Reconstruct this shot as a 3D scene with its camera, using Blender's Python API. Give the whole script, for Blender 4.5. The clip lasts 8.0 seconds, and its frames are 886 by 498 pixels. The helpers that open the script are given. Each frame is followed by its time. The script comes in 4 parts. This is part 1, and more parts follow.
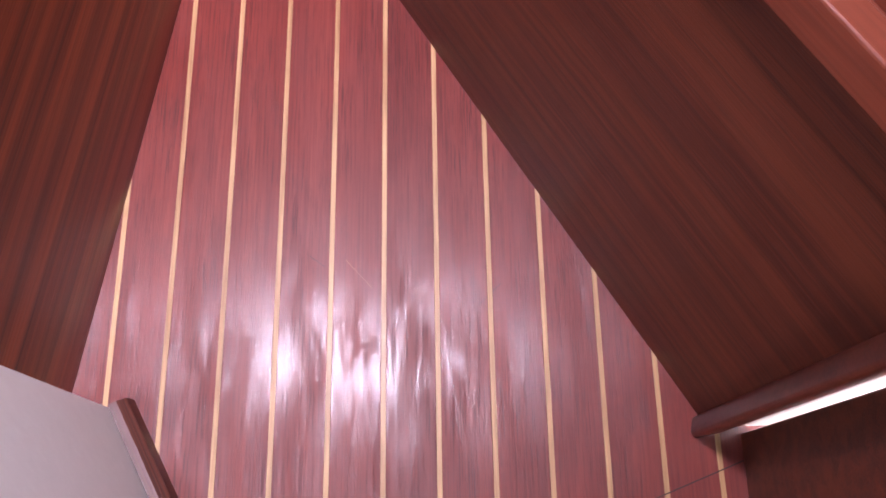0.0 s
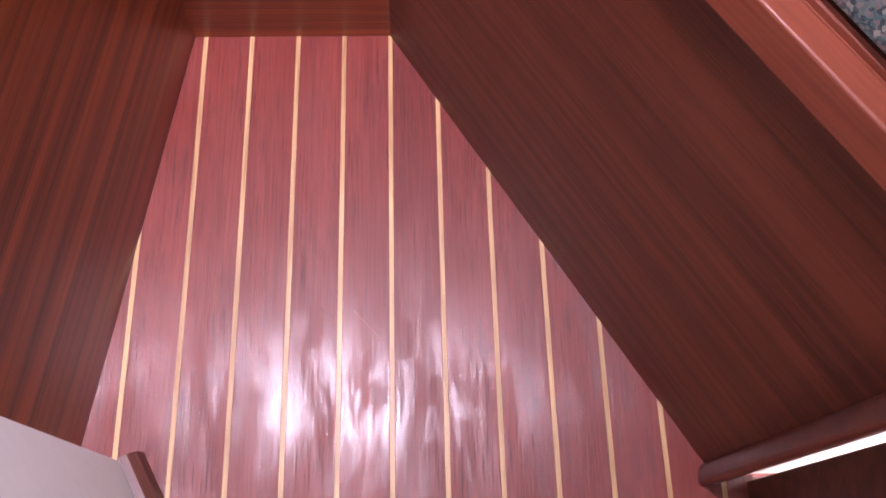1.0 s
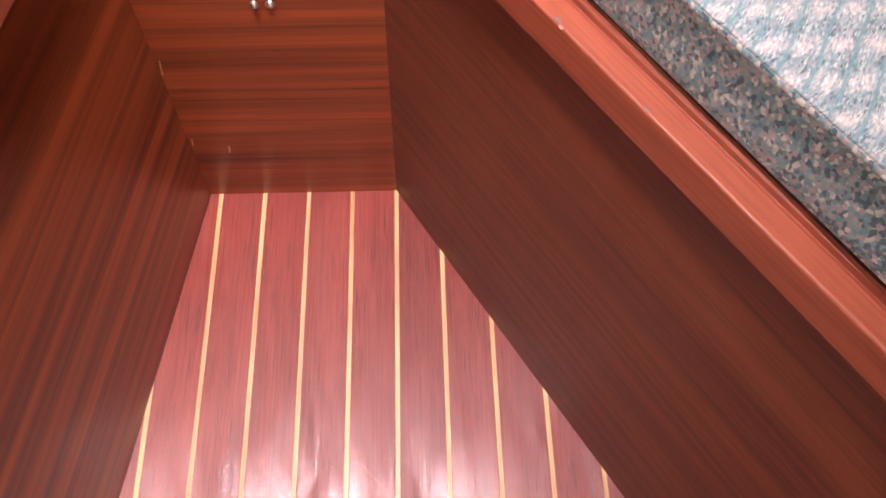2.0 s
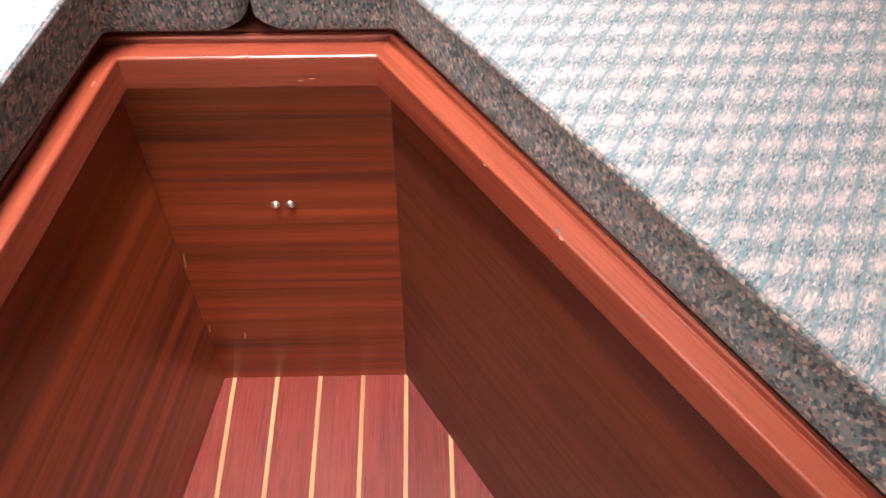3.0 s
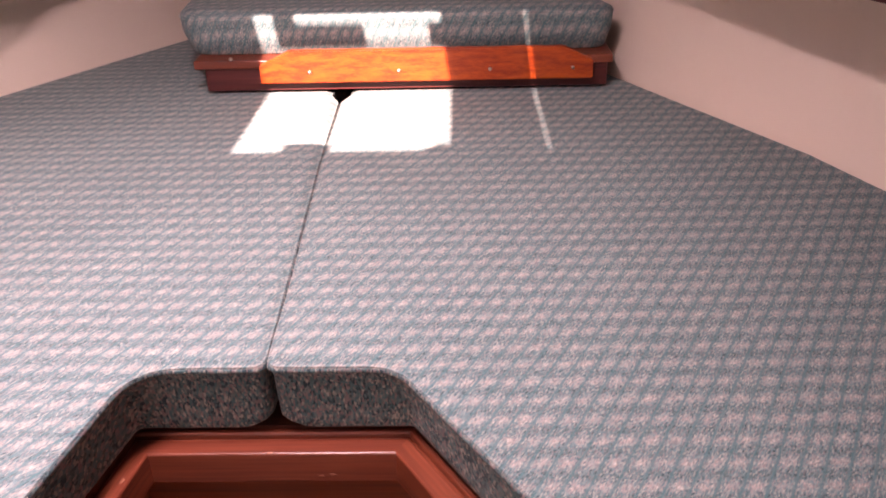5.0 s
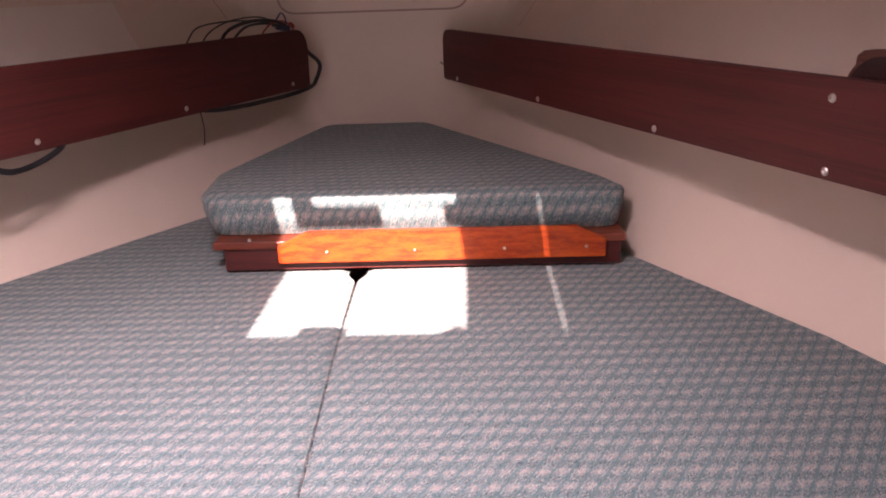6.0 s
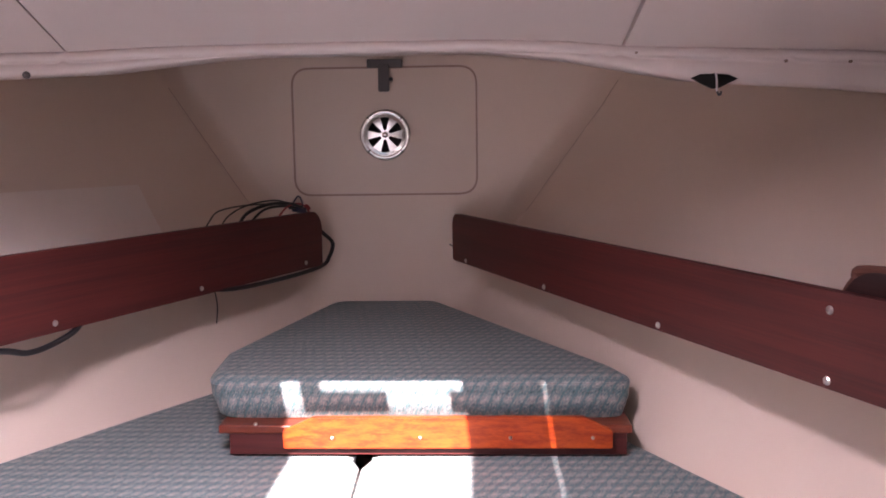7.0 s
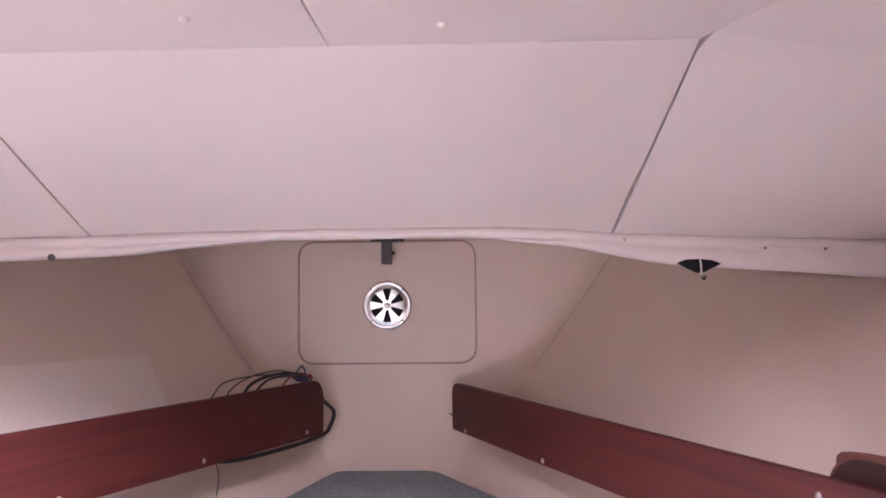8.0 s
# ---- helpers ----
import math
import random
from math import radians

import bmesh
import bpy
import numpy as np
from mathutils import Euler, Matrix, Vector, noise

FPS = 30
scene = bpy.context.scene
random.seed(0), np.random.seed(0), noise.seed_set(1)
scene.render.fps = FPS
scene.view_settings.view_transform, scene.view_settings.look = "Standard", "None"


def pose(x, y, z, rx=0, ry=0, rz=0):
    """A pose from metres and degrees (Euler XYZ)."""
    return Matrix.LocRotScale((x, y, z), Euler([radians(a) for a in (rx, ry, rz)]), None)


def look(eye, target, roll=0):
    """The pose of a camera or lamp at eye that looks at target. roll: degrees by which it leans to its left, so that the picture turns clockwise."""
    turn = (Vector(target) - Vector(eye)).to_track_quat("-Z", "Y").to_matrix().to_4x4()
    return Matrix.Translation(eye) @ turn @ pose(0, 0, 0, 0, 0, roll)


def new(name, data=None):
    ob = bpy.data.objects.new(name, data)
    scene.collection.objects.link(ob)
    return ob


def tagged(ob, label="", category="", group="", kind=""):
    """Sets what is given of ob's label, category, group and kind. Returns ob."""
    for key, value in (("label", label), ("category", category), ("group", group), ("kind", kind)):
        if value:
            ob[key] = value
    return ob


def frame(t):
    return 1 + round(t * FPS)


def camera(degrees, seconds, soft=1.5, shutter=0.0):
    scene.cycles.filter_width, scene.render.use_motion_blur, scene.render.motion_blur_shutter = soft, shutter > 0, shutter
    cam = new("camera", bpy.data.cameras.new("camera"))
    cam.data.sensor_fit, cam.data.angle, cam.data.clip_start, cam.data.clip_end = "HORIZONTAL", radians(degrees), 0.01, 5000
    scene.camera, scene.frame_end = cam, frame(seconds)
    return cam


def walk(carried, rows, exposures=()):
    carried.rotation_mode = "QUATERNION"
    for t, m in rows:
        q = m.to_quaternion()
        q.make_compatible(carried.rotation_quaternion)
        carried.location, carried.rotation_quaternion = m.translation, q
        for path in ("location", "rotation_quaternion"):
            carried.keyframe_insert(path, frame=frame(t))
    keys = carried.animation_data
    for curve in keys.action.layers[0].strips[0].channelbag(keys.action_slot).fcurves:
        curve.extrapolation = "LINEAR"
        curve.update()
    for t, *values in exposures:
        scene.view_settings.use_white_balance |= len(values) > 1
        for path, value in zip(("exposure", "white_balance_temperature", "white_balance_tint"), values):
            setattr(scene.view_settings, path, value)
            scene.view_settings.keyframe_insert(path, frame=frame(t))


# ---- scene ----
cam = camera(54.8, 8.0, 1.8)
PATH = [
    (0, (0.044, -0.619, 0.856), (0.084, 0.013, -1.041), 2.8),
    (0.5, (0.037, -0.616, 0.862), (0.089, 0.045, -1.025), 3.6),
    (1, (0.024, -0.609, 0.873), (0.093, 0.103, -0.995), 4.3),
    (1.2, (0.032, -0.601, 0.879), (0.084, 0.141, -0.978), 2.6),
    (2.3, (0.03, -0.585, 0.925), (0.081, 0.488, -0.762), 1.1),
    (2.5, (0.032, -0.586, 0.93), (0.082, 0.565, -0.705), 1.2),
    (3, (0.031, -0.583, 0.949), (0.065, 0.7, -0.586), 0.3),
    (3.5, (0.029, -0.574, 0.968), (0.056, 0.839, -0.448), 0.1),
    (4, (0.027, -0.574, 0.987), (0.061, 0.978, -0.274), 0.4),
    (4.2, (0.032, -0.578, 0.993), (0.054, 1.027, -0.201), 0.2),
    (5.3, (0.052, -0.561, 1.009), (-0.013, 1.257, 0.177), -1.9),
    (5.5, (0.049, -0.555, 1.018), (-0.02, 1.292, 0.255), -2.0),
    (6, (0.046, -0.549, 1.034), (-0.025, 1.355, 0.426), -2.0),
    (6.5, (0.044, -0.555, 1.058), (-0.037, 1.4, 0.645), -1.0),
    (7, (0.045, -0.56, 1.078), (-0.034, 1.423, 0.832), -0.8),
    (7.5, (0.047, -0.575, 1.096), (-0.031, 1.421, 1.008), -0.9),
    (8, (0.047, -0.61, 1.114), (-0.028, 1.385, 1.226), -0.6),
]
# seconds, stops, kelvin, tint
EXPOSURES = [(0.0, 3.38, 6400, 37), (1.2, 3.46, 6500, 37), (2.5, 3.92, 8500, 37), (3.5, 3.22, 8200, 39), (4.2, 2.76, 8200, 46), (5.5, 2.36, 8150, 49), (6.2, 2.54, 7600, 45), (7.0, 2.84, 6980, 41), (8.0, 3.69, 6650, 40)]
walk(cam, [(t, look(eye, target, roll)) for t, eye, target, roll in PATH], EXPOSURES)

# ---------------------------------------------------------------- world and light
AXIS = -0.132                    # the boat's centre line
world = bpy.data.worlds.new("sky")
scene.world = world
world.use_nodes = True
wn = world.node_tree.nodes
sky = wn.new("ShaderNodeTexSky")
sky.sky_type = "NISHITA"
sky.sun_disc = False
SUN_WAY = Vector((0.0835, 0.70, -0.619)).normalized()
sky.sun_elevation = math.asin(-SUN_WAY.z)
sky.sun_rotation = math.atan2(-SUN_WAY.x, -SUN_WAY.y)
world.node_tree.links.new(sky.outputs[0], wn["Background"].inputs[0])
wn["Background"].inputs[1].default_value = 0.10

sun = new("sun", bpy.data.lights.new("sun", "SUN"))
sun.data.energy, sun.data.angle, sun.data.color = 5.0, radians(0.5), (1.0, 0.94, 0.86)
sun.matrix_world = look((AXIS, -3, 4), Vector((AXIS, -3, 4)) + SUN_WAY)

HATCH = (-0.322, 0.060, -0.448, -0.035)     # x0, x1, y0, y1 of the opening
def area(name, m, sx, sy, watts, colour):
    lamp = new(name, bpy.data.lights.new(name, "AREA"))
    lamp.data.shape, lamp.data.size, lamp.data.size_y = "RECTANGLE", sx, sy
    lamp.data.energy, lamp.data.color = watts, colour
    lamp.matrix_world = m
    return lamp
area("hatch_skylight", look((-0.085, -0.135, 1.442), (-0.35, 0.27, 0.66)), 0.26, 0.17, 6.8, (0.90, 0.92, 1.0))
# added low lamp in the unseen aft cabin, brightens the berth fronts
area("aft_fill_lamp", look((0.05, -2.7, 0.32), (0.0, -0.5, 0.36)), 0.7, 0.50, 1.15, (1.0, 0.97, 0.95))

# ---------------------------------------------------------------- materials
def material(name):
    m = bpy.data.materials.new(name)
    m.use_nodes = True
    return m, m.node_tree.nodes, m.node_tree.links, m.node_tree.nodes["Principled BSDF"]

def simple(name, colour, rough=0.5, metal=0.0, vary=0.15, scale=40.0, bump=0.0, coat=0.0, depth=0.002):
    m, n, l, b = material(name)
    tc = n.new("ShaderNodeTexCoord")
    nz = n.new("ShaderNodeTexNoise")
    nz.inputs["Scale"].default_value, nz.inputs["Detail"].default_value = scale, 6
    l.new(tc.outputs["Object"], nz.inputs["Vector"])
    mix = n.new("ShaderNodeMix"); mix.data_type = "RGBA"
    mix.inputs["A"].default_value = (*[c * (1 - vary) for c in colour], 1)
    mix.inputs["B"].default_value = (*[min(1, c * (1 + vary)) for c in colour], 1)
    l.new(nz.outputs["Fac"], mix.inputs["Factor"])
    l.new(mix.outputs["Result"], b.inputs["Base Color"])
    b.inputs["Roughness"].default_value, b.inputs["Metallic"].default_value = rough, metal
    b.inputs["Coat Weight"].default_value = coat
    if bump:
        bp = n.new("ShaderNodeBump"); bp.inputs["Strength"].default_value = bump; bp.inputs["Distance"].default_value = depth
        l.new(nz.outputs["Fac"], bp.inputs["Height"]); l.new(bp.outputs["Normal"], b.inputs["Normal"])
    return m

def wood(name, dark, light, along=(1.2, 30.0, 30.0), rough=0.35, coat=0.3, streak=0.6, pores=0.5, spread=0.10):
    """Varnished wood with its grain along the object's own x axis."""
    m, n, l, b = material(name)
    tc = n.new("ShaderNodeTexCoord")
    info = n.new("ShaderNodeObjectInfo")
    off = n.new("ShaderNodeVectorMath"); off.operation = "MULTIPLY_ADD"
    l.new(info.outputs["Random"], off.inputs[0]); off.inputs[1].default_value = (7.0, 5.0, 3.0)
    l.new(tc.outputs["Object"], off.inputs[2])
    mp = n.new("ShaderNodeMapping"); mp.inputs["Scale"].default_value = along
    l.new(off.outputs[0], mp.inputs["Vector"])
    broad = n.new("ShaderNodeTexNoise"); broad.inputs["Scale"].default_value = 1.0; broad.inputs["Detail"].default_value = 3; broad.inputs["Distortion"].default_value = 0.4
    l.new(mp.outputs[0], broad.inputs["Vector"])
    mp2 = n.new("ShaderNodeMapping"); mp2.inputs["Scale"].default_value = (along[0] * 5, along[1] * 9, along[2] * 9)
    l.new(off.outputs[0], mp2.inputs["Vector"])
    fine = n.new("ShaderNodeTexNoise"); fine.inputs["Scale"].default_value = 1.0; fine.inputs["Detail"].default_value = 4
    l.new(mp2.outputs[0], fine.inputs["Vector"])
    blend = n.new("ShaderNodeMix"); blend.data_type = "FLOAT"; blend.inputs["Factor"].default_value = 1 - streak
    l.new(broad.outputs["Fac"], blend.inputs["A"]); l.new(fine.outputs["Fac"], blend.inputs["B"])
    ramp = n.new("ShaderNodeValToRGB")
    ramp.color_ramp.elements[0].position, ramp.color_ramp.elements[1].position = 0.5 - spread, 0.5 + spread
    ramp.color_ramp.elements[0].color, ramp.color_ramp.elements[1].color = (*dark, 1), (*light, 1)
    l.new(blend.outputs["Result"], ramp.inputs["Fac"]); l.new(ramp.outputs["Color"], b.inputs["Base Color"])
    bp = n.new("ShaderNodeBump"); bp.inputs["Strength"].default_value = pores; bp.inputs["Distance"].default_value = 0.0006
    l.new(fine.outputs["Fac"], bp.inputs["Height"]); l.new(bp.outputs["Normal"], b.inputs["Normal"])
    b.inputs["Roughness"].default_value, b.inputs["Coat Weight"].default_value, b.inputs["Coat Roughness"].default_value = rough, coat, 0.25
    return m

MAHOGANY = wood("mahogany_plywood", (0.062, 0.0095, 0.0035), (0.29, 0.060, 0.016), along=(1.0, 58, 58), streak=0.72, spread=0.155)
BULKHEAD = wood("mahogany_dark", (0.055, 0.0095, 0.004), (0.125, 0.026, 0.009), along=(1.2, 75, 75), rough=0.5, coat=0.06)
RAIL = wood("mahogany_rail", (0.118, 0.0215, 0.0105), (0.208, 0.046, 0.0215), along=(2, 40, 40), coat=0.15)
SHELFBOARD = wood("mahogany_board", (0.055, 0.0065, 0.006), (0.095, 0.0125, 0.010), along=(1.5, 45, 45), rough=0.55, coat=0.0)
# mahogany with the end board's shade put into its colour
SHADEDBOARD = wood("mahogany_shadow_board", (0.018, 0.005, 0.005), (0.035, 0.009, 0.008), along=(1.5, 45, 45), rough=0.6, coat=0.0)
RIM = wood("mahogany_rim", (0.10, 0.030, 0.018), (0.17, 0.055, 0.034), along=(3, 60, 60), rough=0.6, coat=0.0)
FIDDLE = wood("mahogany_fiddle", (0.26, 0.021, 0.003), (0.47, 0.070, 0.006), along=(30, 130, 130), rough=0.4, coat=0.15, spread=0.10)
HOLLY = wood("holly_strip", (0.27, 0.125, 0.046), (0.62, 0.385, 0.175), along=(4, 60, 60), rough=0.5, coat=0.08, spread=0.17)
LINER = simple("cream_headliner_vinyl", (0.70, 0.60, 0.565), 0.5, vary=0.06, scale=5, bump=0.25, depth=0.012)
HULLLINER = simple("cream_hull_liner", (0.75, 0.61, 0.512), 0.38, vary=0.07, scale=4, bump=0.2, depth=0.010)
GELCOAT = simple("white_gelcoat", (0.74, 0.755, 0.71), 0.4, vary=0.05, scale=70, bump=0.35)
SHEET = simple("pale_lining_sheet", (0.80, 0.70, 0.63), 0.4, vary=0.03, scale=6)
STEEL = simple("polished_steel", (0.56, 0.56, 0.54), 0.16, 1.0, vary=0.05)
SCREW = simple("steel_screw", (0.62, 0.60, 0.56), 0.3, 1.0, vary=0.05)
BLACK = simple("black_plastic", (0.012, 0.012, 0.014), 0.4)
# near-black colour that stands for the shade inside gaps and holes
VOID = simple("recess_shade_black", (0.004, 0.004, 0.004), 0.9)
GREY = simple("grey_plastic", (0.10, 0.09, 0.09), 0.5)
WHITEPLASTIC = simple("white_plastic", (0.8, 0.78, 0.78), 0.4, vary=0.02)
CAULK = simple("dark_caulk", (0.03, 0.015, 0.012), 0.7)
GASKET = simple("brown_gasket", (0.42, 0.27, 0.22), 0.6)
WORN = simple("bare_worn_wood", (0.30, 0.105, 0.062), 0.6, vary=0.2, scale=400)
TACK = simple("rusty_tack", (0.24, 0.15, 0.11), 0.6, 0.1, vary=0.3, scale=300)
BLUEWIRE = simple("blue_connector", (0.02, 0.025, 0.07), 0.4)
REDWIRE = simple("red_connector", (0.35, 0.03, 0.03), 0.4)

def math_node(n, l, op, a, b=None):
    q = n.new("ShaderNodeMath"); q.operation = op
    for k, v in enumerate((a, b)):
        if v is None: continue
        if isinstance(v, (int, float)): q.inputs[k].default_value = v
        else: l.new(v, q.inputs[k])
    return q.outputs[0]

def fabric(name, figure):
    """Teal grey weave with slanting dark lines and rows of pink and cream flecks; figure: how clearly the pattern
    shows, lower also darkens as shade.
    """
    m, n, l, b = material(name)
    tc = n.new("ShaderNodeTexCoord")
    sep = n.new("ShaderNodeSeparateXYZ"); l.new(tc.outputs["Object"], sep.inputs[0])
    M = lambda op, a, b=None: math_node(n, l, op, a, b)
    wob = n.new("ShaderNodeTexNoise"); wob.inputs["Scale"].default_value = 260; wob.inputs["Detail"].default_value = 2
    l.new(tc.outputs["Object"], wob.inputs["Vector"])
    w = M("MULTIPLY", M("SUBTRACT", wob.outputs["Fac"], 0.5), 0.006)
    run = M("ADD", sep.outputs["Y"], sep.outputs["Z"])
    across = M("SUBTRACT", sep.outputs["X"], M("MULTIPLY", run, 0.54))
    u = M("DIVIDE", M("ADD", across, M("MULTIPLY", w, 0.22)), 0.0165)
    v = M("DIVIDE", M("ADD", run, w), 0.0227)
    slant = n.new("ShaderNodeCombineXYZ")
    l.new(across, slant.inputs[0]); l.new(run, slant.inputs[1])
    cu = M("COSINE", M("MULTIPLY", u, 2 * math.pi))
    cv = M("COSINE", M("MULTIPLY", v, 2 * math.pi))
    line = M("POWER", M("MULTIPLY", M("ADD", cu, 1), 0.5), 20.0)
    dot = M("MULTIPLY", M("SUBTRACT", 1, M("MULTIPLY", M("ADD", cu, 1), 0.20)), M("POWER", M("MULTIPLY", M("ADD", cv, 1.0), 0.5), 1.5))
    def yarn(sx, sy):
        mp = n.new("ShaderNodeMapping"); mp.inputs["Scale"].default_value = (sx, sy, sy)
        l.new(slant.outputs[0] if figure > 0.7 else tc.outputs["Object"], mp.inputs["Vector"])
        vor = n.new("ShaderNodeTexVoronoi"); vor.inputs["Scale"].default_value = 1.0
        l.new(mp.outputs[0], vor.inputs["Vector"])
        vs = n.new("ShaderNodeSeparateColor"); l.new(vor.outputs["Color"], vs.inputs[0])
        return vs
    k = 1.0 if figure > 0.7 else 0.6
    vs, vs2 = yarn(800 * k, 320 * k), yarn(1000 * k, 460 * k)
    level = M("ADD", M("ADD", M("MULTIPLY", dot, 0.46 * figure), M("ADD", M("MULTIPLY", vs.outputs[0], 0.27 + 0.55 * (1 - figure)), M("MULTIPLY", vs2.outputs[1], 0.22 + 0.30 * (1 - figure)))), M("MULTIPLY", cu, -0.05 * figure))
    # a low figure darkens the weave: shade of the cushion sides in colour
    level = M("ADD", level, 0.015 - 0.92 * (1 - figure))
    ramp = n.new("ShaderNodeValToRGB")
    stops = [(0.04, (0.055, 0.112, 0.130)), (0.26, (0.130, 0.212, 0.228)), (0.46, (0.225, 0.292, 0.292)), (0.66, (0.370, 0.335, 0.315)), (0.88, (0.57, 0.51, 0.46))]
    el = ramp.color_ramp.elements
    while len(el) < len(stops): el.new(0.5)
    for e, (p, c) in zip(el, stops): e.position, e.color = p, (*c, 1)
    l.new(level, ramp.inputs["Fac"])
    # single yarns of other colours
    pick = n.new("ShaderNodeValToRGB"); pick.color_ramp.interpolation = "CONSTANT"
    yarns = [(0.0, (0.028, 0.050, 0.060)), (0.24, (0.100, 0.215, 0.225)), (0.50, (0.215, 0.250, 0.235)), (0.68, (0.36, 0.235, 0.228)), (0.86, (0.56, 0.50, 0.42))]
    el = pick.color_ramp.elements
    while len(el) < len(yarns): el.new(0.5)
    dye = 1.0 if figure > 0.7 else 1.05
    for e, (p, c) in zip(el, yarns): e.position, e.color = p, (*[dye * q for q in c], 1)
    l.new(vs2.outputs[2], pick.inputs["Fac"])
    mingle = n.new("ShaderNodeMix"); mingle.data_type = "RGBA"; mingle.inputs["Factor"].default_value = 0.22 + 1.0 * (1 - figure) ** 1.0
    l.new(ramp.outputs["Color"], mingle.inputs["A"]); l.new(pick.outputs["Color"], mingle.inputs["B"])
    thread = n.new("ShaderNodeMix"); thread.data_type = "RGBA"
    l.new(M("MULTIPLY", line, 0.80 if figure > 0.7 else 0.35), thread.inputs["Factor"])
    l.new(mingle.outputs["Result"], thread.inputs["A"]); thread.inputs["B"].default_value = (0.070, 0.180, 0.198, 1)
    soil = n.new("ShaderNodeTexNoise"); soil.inputs["Scale"].default_value = 4; soil.inputs["Detail"].default_value = 4
    l.new(tc.outputs["Object"], soil.inputs["Vector"])
    mix = n.new("ShaderNodeMix"); mix.data_type = "RGBA"; mix.blend_type = "MULTIPLY"; mix.inputs["Factor"].default_value = 0.25
    l.new(thread.outputs["Result"], mix.inputs["A"]); l.new(soil.outputs["Fac"], mix.inputs["B"])
    l.new(mix.outputs["Result"], b.inputs["Base Color"])
    bp = n.new("ShaderNodeBump"); bp.inputs["Strength"].default_value = 0.6; bp.inputs["Distance"].default_value = 0.0012
    l.new(vs.outputs[1], bp.inputs["Height"])
    soft = n.new("ShaderNodeTexNoise"); soft.inputs["Scale"].default_value = 7; soft.inputs["Detail"].default_value = 1
    l.new(tc.outputs["Object"], soft.inputs["Vector"])
    bp2 = n.new("ShaderNodeBump"); bp2.inputs["Strength"].default_value = 0.35; bp2.inputs["Distance"].default_value = 0.02
    l.new(soft.outputs["Fac"], bp2.inputs["Height"]); l.new(bp2.outputs["Normal"], bp.inputs["Normal"])
    l.new(bp.outputs["Normal"], b.inputs["Normal"])
    b.inputs["Roughness"].default_value = 0.95
    b.inputs["Specular IOR Level"].default_value = 0.1
    b.inputs["Sheen Weight"].default_value = 0.15
    return m
FABRIC = fabric("woven_cushion_fabric", 0.9)
# the same weave darkened, so the cushion sides carry their shade in colour
SHADED_BORDER = fabric("shaded_cushion_border", 0.6)

def worn_teak():
    """Reddish sole boards: dull worn wood with patches of varnish left on it and open dark pores along the grain."""
    m = wood("teak_plank", (0.130, 0.0155, 0.0105), (0.235, 0.041, 0.028), along=(1.5, 34, 34), rough=0.45, coat=0.0, streak=0.62, pores=0.25, spread=0.22)
    n, l, b = m.node_tree.nodes, m.node_tree.links, m.node_tree.nodes["Principled BSDF"]
    geo = n.new("ShaderNodeNewGeometry")
    def field(sx, sy, detail=5, rough=0.6, bend=0.0):
        mp = n.new("ShaderNodeMapping"); mp.inputs["Scale"].default_value = (sx, sy, 1)
        l.new(geo.outputs["Position"], mp.inputs["Vector"])
        f = n.new("ShaderNodeTexNoise"); f.inputs["Scale"].default_value = 1.0; f.inputs["Detail"].default_value = detail
        f.inputs["Roughness"].default_value, f.inputs["Distortion"].default_value = rough, bend
        l.new(mp.outputs[0], f.inputs["Vector"])
        return f.outputs["Fac"]
    def spread(v, lo, hi, a, c):
        r = n.new("ShaderNodeMapRange"); r.inputs["From Min"].default_value, r.inputs["From Max"].default_value = lo, hi
        r.inputs["To Min"].default_value, r.inputs["To Max"].default_value = a, c
        l.new(v, r.inputs["Value"]); return r.outputs[0]
    M = lambda op, a, c: math_node(n, l, op, a, c)
    def tint(src, fac, rgb, kind="MIX"):
        x = n.new("ShaderNodeMix"); x.data_type = "RGBA"; x.blend_type = kind
        l.new(fac, x.inputs["Factor"]); l.new(src, x.inputs["A"]); x.inputs["B"].default_value = (*rgb, 1)
        return x.outputs["Result"]
    varnish = spread(M("ADD", M("MULTIPLY", field(24, 7.0, 8, 0.65, 0.3), 0.62), M("MULTIPLY", field(190, 26, 6, 0.7), 0.38)), 0.47, 0.54, 0.0, 1.0)
    pores = M("MULTIPLY", spread(field(760, 15, 3, 0.6), 0.54, 0.60, 0.0, 1.0), spread(field(14, 5, 3), 0.40, 0.60, 0.15, 1.0))
    colour = b.inputs["Base Color"].links[0].from_socket
    info = [q for q in n if q.type == "OBJECT_INFO"][0]
    colour = tint(colour, M("MULTIPLY", info.outputs["Random"], 0.45), (0.23, 0.034, 0.020))
    colour = tint(colour, spread(field(7, 2.4, 3), 0.45, 0.70, 0.0, 0.35), (0.17, 0.046, 0.044))
    colour = tint(colour, spread(field(11, 3.6, 5, 0.6, 0.4), 0.52, 0.66, 0.0, 0.55), (0.115, 0.012, 0.008))
    colour = tint(colour, M("MULTIPLY", spread(field(40, 9, 7, 0.7), 0.50, 0.62, 0.0, 0.5), varnish), (0.12, 0.020, 0.014))
    colour = tint(colour, spread(field(430, 8, 4, 0.65), 0.46, 0.66, 0.0, 0.5), (0.085, 0.012, 0.009))
    colour = tint(colour, M("MULTIPLY", pores, 0.75), (0.055, 0.011, 0.009))
    l.new(colour, b.inputs["Base Color"])
    b.inputs["Specular IOR Level"].default_value = 0.36
    l.new(spread(field(50, 12, 6, 0.7), 0.35, 0.65, 0.34, 0.50), b.inputs["Roughness"])
    l.new(M("MULTIPLY", M("MULTIPLY", varnish, 0.5), M("SUBTRACT", 1.0, pores)), b.inputs["Coat Weight"])
